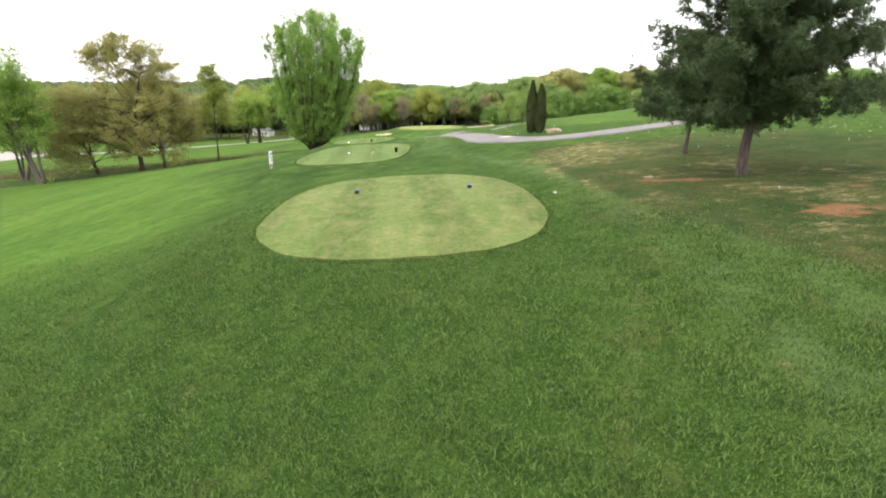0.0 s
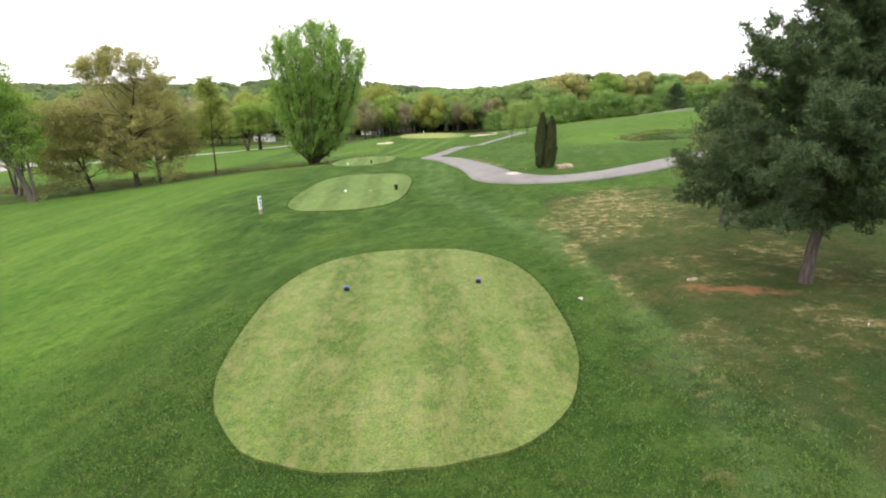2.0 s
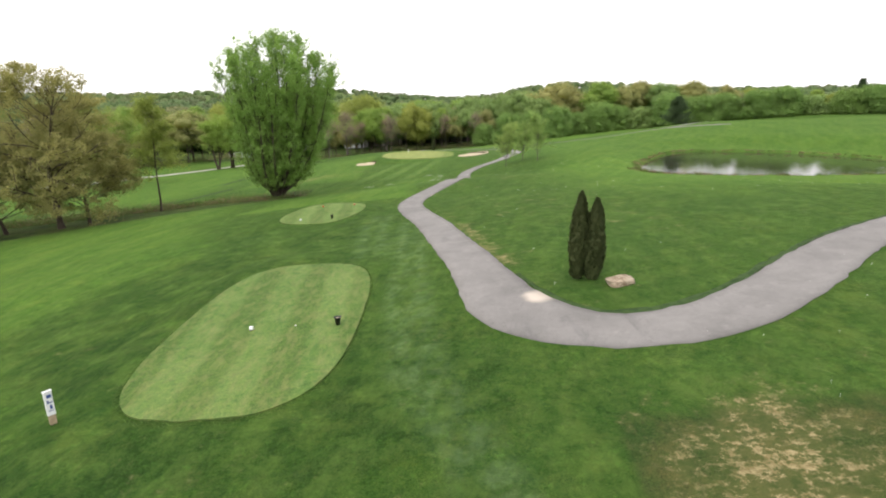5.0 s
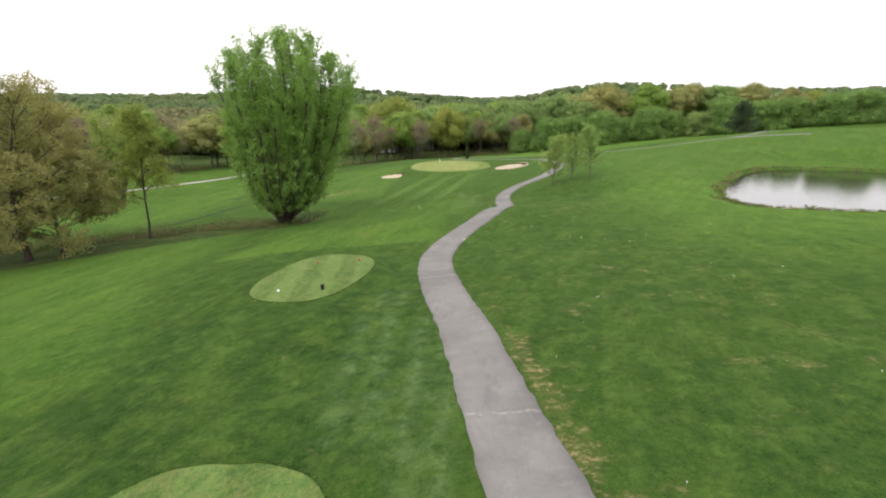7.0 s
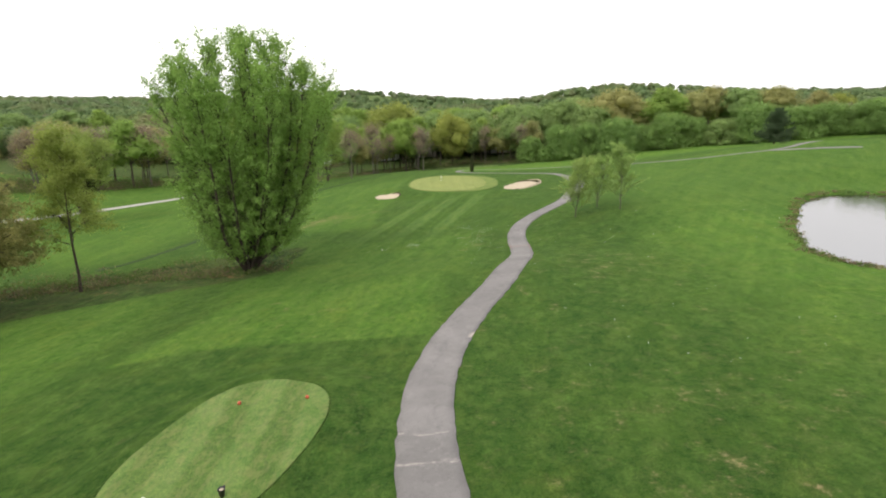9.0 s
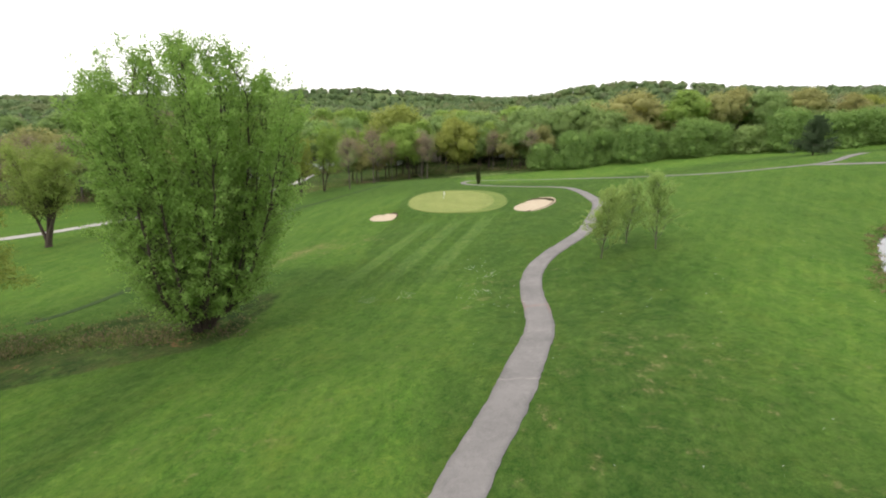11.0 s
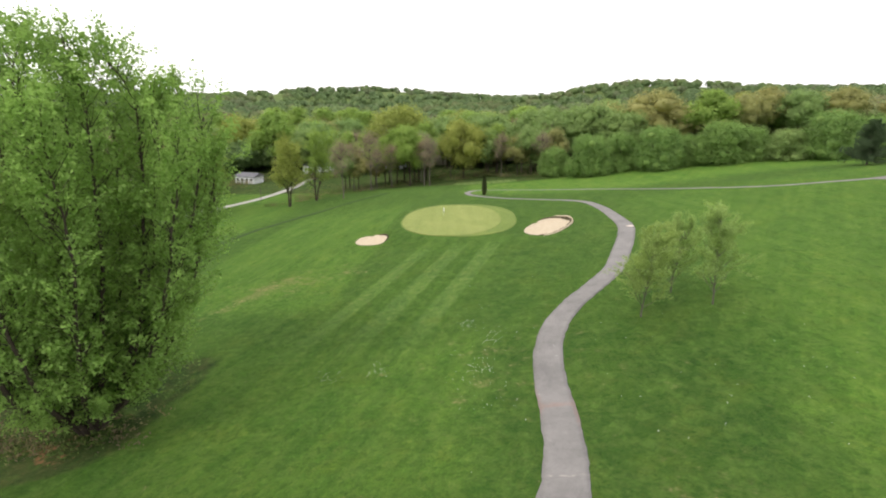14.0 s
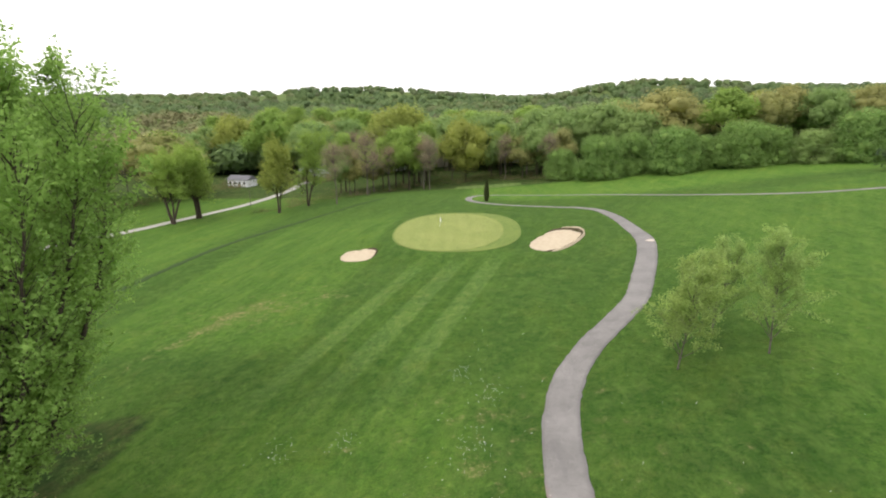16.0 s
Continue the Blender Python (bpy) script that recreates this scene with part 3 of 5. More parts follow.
layers = [("fairway", fairway_layer(X, Y).ravel()), ("dry", dry.ravel()), ("soil", soil.ravel()), ("wild", wild.ravel()), ("stripe", stripe.ravel()), ("mown", mown.ravel()), ("track", track_layer(X, Y).ravel()), ("lush_shade", lush_shade.ravel()), ("olive", olive.ravel()), ("woodfloor", ease(np.hypot(X, Y - 60), 330, 400).ravel()), ("field", (ease(X - 0.06 * (Y - 60), 4, 14) * ease(Y, 60, 95)).ravel())]
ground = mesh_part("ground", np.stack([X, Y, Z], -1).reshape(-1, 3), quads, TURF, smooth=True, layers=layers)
tagged(ground, "rolling golf course turf with mown fairway and rough", "ground", kind="structure")


def disc_on_ground(name, spec, material, lift, label, rings=14, sides=72, sink=0.06, flat=None, ragged=0.0):
    """A rounded sheet that lies on the ground, with a turned-down rim."""
    cx, cy, a, b, turn, square = spec[:6]
    c, s = math.cos(radians(turn)), math.sin(radians(turn))
    verts, faces = [], []
    for r in range(rings + 1):
        for k in range(sides):
            t = 2 * math.pi * k / sides
            w = 1 / (abs(math.cos(t)) ** square + abs(math.sin(t)) ** square) ** (1 / square)
            w *= (r / rings if r else 0.02) * (1 + (ragged * noise.noise((math.cos(t) * 6 + cx, math.sin(t) * 6, 1.7)) if r == rings else 0))
            u, v = a * w * math.cos(t), b * w * math.sin(t)
            verts.append((cx + u * c - v * s, cy + u * s + v * c))
    p = np.array(verts)
    z = height(p[:, 0], p[:, 1]) + lift if flat is None else np.full(len(p), flat)
    p = np.concatenate([p, z[:, None]], 1)
    edge, rim = p[-sides:].copy(), p[-sides:].copy()
    rim[:, 2] -= lift + sink
    p = np.concatenate([p, edge, rim])
    for r in (*range(rings), rings + 1):
        for k in range(sides):
            i, j = r * sides + k, r * sides + (k + 1) % sides
            faces.append((i, i + sides, j + sides, j))
    faces.append(tuple(range(sides)))
    ob = mesh_part(name, p, faces, material, smooth=True)
    return tagged(ob, label, "", kind="structure")


tee_labels = ("worn dry tee box with pale patches", "freshly striped green tee box", "small rounded forward tee box")
for tee, mat, label in zip(TEES, (TEE_WORN, TEE_FRESH, TEE_FRESH), tee_labels):
    tagged(disc_on_ground("tee_box", tee, mat, 0.045, label, ragged=0.012), category="tee box", group="tee boxes")
tagged(disc_on_ground("green_fringe", PUTTING, FRINGE, 0.05, "darker fringe ring of short turf round the green"), category="fringe")
tagged(disc_on_ground("putting_green", PUTTING_INNER, GREEN, 0.09, "smooth pale putting green with short turf"), category="putting green")
tagged(disc_on_ground("tee_box", (0, 262, 11, 5.5, 3, 3), TEE_FRESH, 0.06, "pale raised tee box below the tree line", rings=6), category="tee box", group="tee boxes")
for b, lab in zip(BUNKERS, ("small sand bunker cut into the slope", "long sand bunker with a raised far lip")):
    ob = disc_on_ground("sand_bunker", b, SAND, 0.06, lab, ragged=0.10)
    tagged(ob, category="bunker", group="bunkers")


def bunker_lip(spec, start, end, tall, label):
    """A ragged bank of bare soil along part of a bunker's rim."""
    cx, cy, a, b, turn, square = spec
    c, s = math.cos(radians(turn)), math.sin(radians(turn))
    verts, faces, n = [], [], 40
    for i in range(n + 1):
        t = radians(start + (end - start) * i / n)
        w = 1 / (abs(math.cos(t)) ** square + abs(math.sin(t)) ** square) ** (1 / square)
        rise = tall * math.sin(math.pi * i / n) ** 0.5 * (1 + 0.4 * noise.noise((t * 4, cx, 0)))
        for k, z in ((0.98, -0.05), (1.01, rise), (1.05, rise * 0.9), (1.09, -0.10)):
            k *= 1 + 0.02 * noise.noise((t * 9, cy, k * 5))
            u, v = a * w * k * math.cos(t), b * w * k * math.sin(t)
            x, y = cx + u * c - v * s, cy + u * s + v * c
            verts.append((x, y, ground_z(x, y) + 0.05 + z))
    for i in range(n):
        for k in range(3):
            q = i * 4 + k
            faces.append((q, q + 1, q + 5, q + 4))
    return tagged(mesh_part("bunker_lip", verts, faces, SOIL_LIP, smooth=True), label, "bunker lip", kind="structure")


bunker_lip(BUNKERS[0], -30, 75, 0.26, "dark bare soil lip above the small bunker")
bunker_lip(BUNKERS[1], -75, 150, 0.34, "dark bare soil lip round the long bunker")


def bunker_rim(spec, start, end, tall, label):
    """A thin pale crest of thrown sand along the top of a bunker's lip."""
    cx, cy, a, b, turn, square = spec
    c, s = math.cos(radians(turn)), math.sin(radians(turn))
    verts, faces, n = [], [], 60
    for i in range(n + 1):
        t = radians(start + (end - start) * i / n)
        w = 1 / (abs(math.cos(t)) ** square + abs(math.sin(t)) ** square) ** (1 / square)
        rise = tall * math.sin(math.pi * i / n) ** 0.4
        thick = 0.045 * (1 + 0.9 * noise.noise((t * 7, cx, 2.0)))
        for k, z in ((1.085, rise * 0.5), (1.085, rise * 1.05), (1.085 + thick, rise * 1.08), (1.10 + thick, -0.15)):
            u, v = a * w * k * math.cos(t), b * w * k * math.sin(t)
            x, y = cx + u * c - v * s, cy + u * s + v * c
            verts.append((x, y, ground_z(x, y) + 0.05 + z))
    for i in range(n):
        for k in range(3):
            q = i * 4 + k
            faces.append((q, q + 1, q + 5, q + 4))
    return tagged(mesh_part("bunker_rim", verts, faces, SAND, smooth=True), label, "bunker rim", kind="structure")


bunker_rim(BUNKERS[1], -62, 120, 0.36, "pale sandy crest along the bunker's raised edge")


def ribbon(name, line, widths, material, lift, label, category, step=0.5, edge=0.0, across=6, dust=(), rust=()):
    """A strip of pavement along a line, with ragged edges and its own thickness."""
    p = np.array(line, float)
    w = np.array(widths, float)
    pts, ws = [], []
    for i in range(len(p) - 1):
        a, b, c, d = p[max(i - 1, 0)], p[i], p[i + 1], p[min(i + 2, len(p) - 1)]
        n = max(2, int(np.linalg.norm(c - b) / step))
        for t in np.arange(n) / n:
            pts.append(0.5 * (2 * b + (c - a) * t + (2 * a - 5 * b + 4 * c - d) * t * t + (3 * b - a - 3 * c + d) * t ** 3))
            ws.append(w[i] + (w[i + 1] - w[i]) * t)
    pts, ws = np.array(pts), np.array(ws)
    along = np.gradient(pts, axis=0)
    along /= np.linalg.norm(along, axis=1)[:, None]
    side = np.stack([along[:, 1], -along[:, 0]], -1)
    rows = []
    for k in range(across + 1):
        f = 2 * k / across - 1
        jig = np.array([edge * noise.noise((q[0] * 1.3, q[1] * 1.3, 9.0 + np.sign(f))) + 0.6 * edge * noise.noise((q[0] * 4.3, q[1] * 4.3, 3.0 + f)) for q in pts]) if abs(f) == 1 else 0
        rows.append(pts + side * ((ws / 2 * f) + jig * (1 if f > 0 else -1))[:, None])
    rows = [rows[0], *rows, rows[-1]]
    V = np.stack(rows, 1)
    z = height(V[..., 0], V[..., 1]) + lift
    z[:, 0] -= lift + 0.12
    z[:, -1] -= lift + 0.12
    n, m = V.shape[:2]
    ids = np.arange(n * m).reshape(n, m)
    faces = np.stack([ids[:-1, :-1], ids[:-1, 1:], ids[1:, 1:], ids[1:, :-1]], -1).reshape(-1, 4)
    verts = np.concatenate([V, z[..., None]], -1).reshape(-1, 3)
    worn = np.zeros(len(verts))
    for cx, cy, r in dust:
        worn = np.maximum(worn, np.exp(-((verts[:, 0] - cx) ** 2 + (verts[:, 1] - cy) ** 2) / (r * r)))
    red = np.zeros(len(verts))
    for cx, cy, rx, ry in rust:
        red = np.maximum(red, np.exp(-((verts[:, 0] - cx) / rx) ** 2 - ((verts[:, 1] - cy) / ry) ** 2))
    ob = mesh_part(name, verts, faces, material, smooth=True, layers=[("dust", worn), ("rust", red)])
    return tagged(ob, label, category, kind="structure")


PATH_LINE = ((62, 57), (45, 53.2), (34, 49.8), (27, 46.7), (23.0, 44.6), (20.0, 42.7), (16.1, 39.6), (13.5, 37.6), (10.6, 35.85), (7.95, 35.2), (6.0, 35.55), (4.25, 36.9), (3.3, 38.9), (2.75, 42.1), (2.3, 45.2), (1.4, 50.5), (0.25, 57.8), (-0.75, 63), (-1.3, 66.2), (-1.8, 69.6), (-2.05, 73.6), (-1.85, 77.8), (-1.0, 82.6), (0.45, 87.3), (2.2, 92), (3.35, 96), (4.4, 100), (5.3, 104), (5.8, 108), (5.95, 112), (6.0, 116.5), (6.5, 122.3), (7.85, 127.3), (10.2, 132), (13.2, 136.5), (16.2, 141.5), (18.9, 149), (22.0, 158.8), (23.9, 167), (24.4, 176), (24.4, 187), (23.0, 196.5), (19.5, 200.6), (16.5, 201.6), (11.3, 203.3), (5.8, 205.3), (0.5, 209.5), (-3.2, 214.5), (-4.3, 220), (-2.4, 226), (2.9, 227.5), (14.5, 224.5), (29.9, 218.1), (46.6, 204.4), (54.1, 196.6), (60.3, 190.5), (66.5, 186.8), (72.5, 184.0), (78, 184.6), (84, 189.5), (92, 196))
PATH_WIDE = (2.5, 2.5, 2.5, 2.5, 2.5, 2.6, 2.7, 2.6, 2.6, 2.5, 2.6, 3.3, 3.2, 2.7, 2.55, 2.45, 2.45, 2.5, 2.55, 2.55, 2.6, 2.6, 2.55, 2.5, 2.5, 2.5, 2.5, 2.45, 2.4, 2.4, 2.4, 2.4, 2.4, 2.4, 2.4, 2.4, 2.5, 2.5, 2.6, 2.4, 2.2, 1.9, 1.6, 1.4, 1.2, 1.2, 1.3, 1.5, 1.6, 1.5, 1.1, 0.9, 0.9, 0.9, 0.9, 1.0, 1.0, 1.2, 1.6, 1.8, 1.8)
ribbon("cart_path", PATH_LINE, PATH_WIDE, PATH, 0.06, "pale grey worn asphalt cart path with ragged edges", "path", edge=0.12, dust=((4.7, 38.9, 0.8), (0.3, 82, 0.5), (24.6, 166, 1.0)), rust=((5.9, 112.6, 1.5, 0.4), (4.85, 113.0, 0.25, 3.0), (7.1, 111.5, 0.25, 3.0)))
ribbon("cart_path", ((72.8, 183.6), (75.0, 181.2), (79.5, 178.0), (88, 174)), (1.2, 1.5, 1.6, 1.6), PATH, 0.05, "pale grey branch of the cart path on the rise", "path", edge=0.12)
verge = np.array(PATH_LINE[2:14]) 
turned = np.gradient(verge, axis=0)
turned = np.stack([turned[:, 1], -turned[:, 0]], -1) / np.linalg.norm(turned, axis=1)[:, None]
verge = verge + turned * (np.array(PATH_WIDE[2:14]) / 2 + 0.16)[:, None]
ribbon("path_verge", tuple(map(tuple, verge.tolist())), (0.22, 0.24, 0.26, 0.28, 0.30, 0.30, 0.36, 0.40, 0.40, 0.36, 0.30, 0.2), DITCH, 0.05, "dark ragged verge of soil and long grass along the path", "verge", step=0.35, edge=0.16)
ROAD_LINE = ((-190, 120), (-140, 145), (-104, 166), (-87, 196), (-81, 218), (-75, 246), (-74, 275), (-75, 306), (-60, 345))
ribbon("gravel_road", ROAD_LINE, (4.0, 4.0, 3.6, 3.2, 3.0, 2.9, 2.8, 2.8, 2.8), GRAVEL, 0.08, "pale gravel road in the valley beyond the fairway", "road", step=2.0, edge=0.25)
ribbon("gravel_lot", ((-190, 160), (-150, 152), (-116, 150)), (40, 36, 20), GRAVEL, 0.10, "wide pale gravel lot beside the road", "lot", step=2.0, edge=0.6)
ribbon("drainage_ditch", ((-53, 150), (-52, 168), (-50, 184), (-45, 200), (-38, 216), (-28, 232)), (1.4, 1.4, 1.4, 1.4, 1.3, 1.1), DITCH, 0.04, "dark uncut strip of grass along a shallow ditch", "ditch", step=1.0, edge=0.4)
ribbon("drainage_ditch", ((-52, 117), (-49.5, 121), (-47.5, 130), (-46, 139)), (1.3, 1.4, 1.4, 1.1), DITCH, 0.04, "dark uncut strip of grass along a shallow ditch", "ditch", step=1.0, edge=0.3)
water = mesh_part("pond", np.concatenate([POND_RIM * 1.0, np.full((len(POND_RIM), 1), POND_LEVEL)], 1), [tuple(range(len(POND_RIM)))], WATER)
tagged(water, "still pond reflecting a white sky", "pond", kind="structure")


# ---- trees ----
def tube(segments, sides=6):
    """Tapered round lengths of wood: (start, end, radius, radius) each."""
    verts, faces = [], []
    for p, q, r0, r1 in segments:
        d = q - p
        d = d / (np.linalg.norm(d) + 1e-9)
        a = np.cross(d, (0.31, 0.95, 0.05))
        a /= np.linalg.norm(a) + 1e-9
        b = np.cross(d, a)
        n = len(verts)
        for c, r in ((p - d * r0 * 0.3, r0), (q, r1)):
            for k in range(sides):
                t = 2 * math.pi * k / sides
                verts.append(tuple(c + (a * math.cos(t) + b * math.sin(t)) * r))
        for k in range(sides):
            j = (k + 1) % sides
            faces.append((n + k, n + j, n + sides + j, n + sides + k))
    return verts, faces


def grow(rng, p, d, length, radius, depth, spec, segments, tips, level=0):
    """One limb in short bent lengths, with side limbs; its thin ends are kept as tips. It stops at the crown's outline."""
    steps = max(2, int(4 - level * 0.5))
    for i in range(steps):
        d = d + rng.normal(0, spec["bend"], 3) + np.array((0, 0, spec["lift"]))
        d /= np.linalg.norm(d)
        q = p + d * length / steps
        if "outline" in spec:
            f = q[2] / spec["height"]
            ox, oy = spec.get("middle", (0.0, 0.0))
            k = min(1.0, max(0.0, f) * 2)
            if f > 1.0 or math.hypot(q[0] - ox * k, q[1] - oy * k) > np.interp(f, spec["outline"][0], spec["outline"][1]) * rng.uniform(0.74, 1.08):
                tips.append((p, d))
                return
        r1 = radius * (1 - 0.55 / steps)
        segments.append((p, q, radius, r1))
        p, radius = q, r1
        if depth > 0 and (i > 0 or level > 0):
            for _ in range(spec["side"]):
                s = d + rng.normal(0, spec["spread"], 3)
                s /= np.linalg.norm(s)
                grow(rng, p, s, length * spec["shrink"] * rng.uniform(0.75, 1.15), radius * 0.6, depth - 1, spec, segments, tips, level + 1)
        if depth <= 1:
            tips.append((p, d))
    if depth == 0:
        tips.append((p, d))


def leaf_cloud(rng, centres, count, spread, size, flat=0.6):
    """Small pointed leaves or sprays scattered round the given points."""
    c = centres[rng.integers(0, len(centres), count)]
    p = c + rng.normal(0, 1, (count, 3)) * np.asarray(spread)
    n = rng.normal(0, 1, (count, 3)) + np.array((0, 0, flat))
    n /= np.linalg.norm(n, axis=1)[:, None]
    a = np.cross(n, rng.normal(0, 1, (count, 3)))
    a /= np.linalg.norm(a, axis=1)[:, None] + 1e-9
    b = np.cross(n, a)
    s = size * rng.uniform(0.55, 1.3, (count, 1))
    v = np.stack([p - a * s, p - b * s * 0.9, p + a * s * 0.8 + b * s * 0.3], 1).reshape(-1, 3)
    return v, np.arange(count * 3).reshape(-1, 3)


def lumps(centres, radii):
    """Low twenty-sided lumps, joined: points and faces."""
    g = (1 + 5 ** 0.5) / 2
    ball = np.array([(a, b * g, 0) for a in (-1, 1) for b in (-1, 1)] + [(0, a, b * g) for a in (-1, 1) for b in (-1, 1)] + [(b * g, 0, a) for a in (-1, 1) for b in (-1, 1)]) / math.hypot(1, g)
    near = ((ball[:, None] - ball[None]) ** 2).sum(-1) < 1.2
    sides = []
    for i in range(12):
        for j in range(i + 1, 12):
            for k in range(j + 1, 12):
                if near[i, j] and near[j, k] and near[i, k]:
                    out = np.dot(np.cross(ball[j] - ball[i], ball[k] - ball[i]), ball[i]) > 0
                    sides.append((i, j, k) if out else (i, k, j))
    v = (np.asarray(centres)[:, None] + ball[None] * np.asarray(radii)[:, None]).reshape(-1, 3)
    f = (np.array(sides)[None] + 12 * np.arange(len(centres))[:, None, None]).reshape(-1, 3)
    return v, f


def broadleaf(name, x, y, label, spec, leaf, bark, seed, category="tree", group="", z=None):
    """A leafy tree: trunk, limbs and a crown of many small leaves."""
    rng = np.random.default_rng(seed)
    ob = base(name, x, y, label, category, group, z)
    trunk, limbs, tips = [], [], []
    for stem in range(spec.get("stems", 1)):
        lean = np.array((rng.normal(0, spec.get("lean", 0.05)), rng.normal(0, spec.get("lean", 0.05)), 1.0))
        lean /= np.linalg.norm(lean)
        p = np.array((rng.normal(0, 0.25), rng.normal(0, 0.25), -0.3)) if spec.get("stems", 1) > 1 else np.array((0.0, 0.0, -0.3))
        r = spec["radius"] * rng.uniform(0.75, 1.1)
        clear, top = spec["clear"], spec["height"] * rng.uniform(0.86, 1.0)
        n = spec.get("steps", 10)
        d = lean
        for i in range(n):
            d = d + rng.normal(0, 0.05, 3)
            if "outline" in spec and math.hypot(p[0], p[1]) > 0.5 * np.interp(p[2] / spec["height"], spec["outline"][0], spec["outline"][1]):
                d = d * np.array((0.55, 0.55, 1.0))
            d /= np.linalg.norm(d)
            q = p + d * (top * 0.93 + 0.3) / n
            r1 = max(0.03, r * (1 - 1.0 / (n + 1.5 - i)))
            trunk.append((p, q, r * (1.35 if i == 0 else 1.0), r1))
            p, r = q, r1
            f = p[2] / spec["height"]
            if p[2] > clear:
                reach = spec["reach"](f)
                for k in range(spec["limbs"]):
                    t = rng.uniform(0, 2 * math.pi)
                    s = np.array((math.cos(t), math.sin(t), spec["rise"] + spec.get("upward", 0.0) * f + rng.normal(0, 0.15)))
                    s = s / np.linalg.norm(s) + lean * 0.15
                    grow(rng, p, s / np.linalg.norm(s), reach * rng.uniform(0.7, 1.1), max(0.025, r * 0.45), spec["depth"], spec, limbs, tips)
        tips.append((p, d))
    centres = np.array([t[0] for t in tips])
    v, f = tube(trunk, 8)
    w, g = tube([s for s in limbs if s[2] > spec.get("twig", 0.0)], 4)
    mesh_part("trunk", v + w, f + [tuple(k + len(v) for k in q) for q in g], bark, ob, smooth=True)
    v, f = leaf_cloud(rng, centres, spec["leaves"], spec["clump"], spec["leaf"])
    mesh_part("crown", v, f, leaf, ob)
    return ob


def needle_tree(name, x, y, label, tall, clear, reach, radius, seed, tufts, leaf, needle, z=None, group=""):
    """A pine: whorls of limbs that carry tufts of needles."""
    rng = np.random.default_rng(seed)
    ob = base(name, x, y, label, "pine tree", group, z)
    trunk, limbs, tips = [], [], []
    p, n = np.array((0.0, 0.0, -0.3)), 12
    for i in range(n):
        q = np.array((rng.normal(0, 0.02) + 0.012 * i, rng.normal(0, 0.02), tall * (i + 1) / n))
        r0, r1 = radius * (1 - i / (n + 1)), radius * (1 - (i + 1) / (n + 1))
        trunk.append((p, q, r0 * (1.3 if i == 0 else 1), r1))
        p = q
    whorls = np.linspace(clear, tall * 0.97, int(8 + 1.6 * tall))
    for zl in whorls:
        f = (zl - clear) / (tall - clear)
        for k in range(9):
            t = rng.uniform(0, 2 * math.pi)
            ln = reach * (1 - 0.84 * f ** 1.05) * (0.86 + 0.14 * min(1, f * 6)) * rng.uniform(0.70, 1.14)
            if k >= 9 - 4 * f:
                continue
            d = np.array((math.cos(t), math.sin(t), 0.18 + 0.5 * f))
            a = np.array((0.012 * n * zl / tall, 0, zl))
            parts = 5
            for j in range(parts):
                d = d + np.array((0, 0, 0.06 if j > 1 else -0.05)) + rng.normal(0, 0.07, 3)
                d /= np.linalg.norm(d)
                b = a + d * ln / parts
                limbs.append((a, b, max(0.008, radius * 0.26 * (1 - j / parts)), max(0.006, radius * 0.26 * (1 - (j + 1) / parts))))
                if j < 2:
                    for _ in range(3):
                        tips.append(a + (b - a) * rng.uniform(0.2, 1.0) + rng.normal(0, 0.16, 3))
                if j >= 0:
                    for _ in range(3 if j else 2):
                        s = d + rng.normal(0, 0.55, 3)
                        s /= np.linalg.norm(s)
                        c = b + s * ln * 0.17 * rng.uniform(0.5, 1.3)
                        limbs.append((b, c, 0.010, 0.005))
                        tips += [c, (b + c) / 2]
                tips.append(b)
                a = b
    v, fc = tube(trunk, 10)
    w, g = tube(limbs, 3)
    mesh_part("trunk", v + w, fc + [tuple(k + len(v) for k in q) for q in g], BARK_PINE, ob, smooth=True)
    tips = np.array(tips)
    c = tips[rng.integers(0, len(tips), tufts)] + rng.normal(0, 0.07, (tufts, 3))
    blades = 10
    c = np.repeat(c, blades, 0)
    out = rng.normal(0, 1, (len(c), 3)) + np.array((0, 0, 0.45))
    out /= np.linalg.norm(out, axis=1)[:, None]
    side = np.cross(out, rng.normal(0, 1, out.shape))
    side /= np.linalg.norm(side, axis=1)[:, None] + 1e-9
    ln = needle * rng.uniform(0.7, 1.25, (len(c), 1))
    v = np.stack([c - side * ln * 0.075, c + out * ln, c + side * ln * 0.075], 1).reshape(-1, 3)
    mesh_part("crown", v, np.arange(len(v)).reshape(-1, 3), leaf, ob)
    return ob


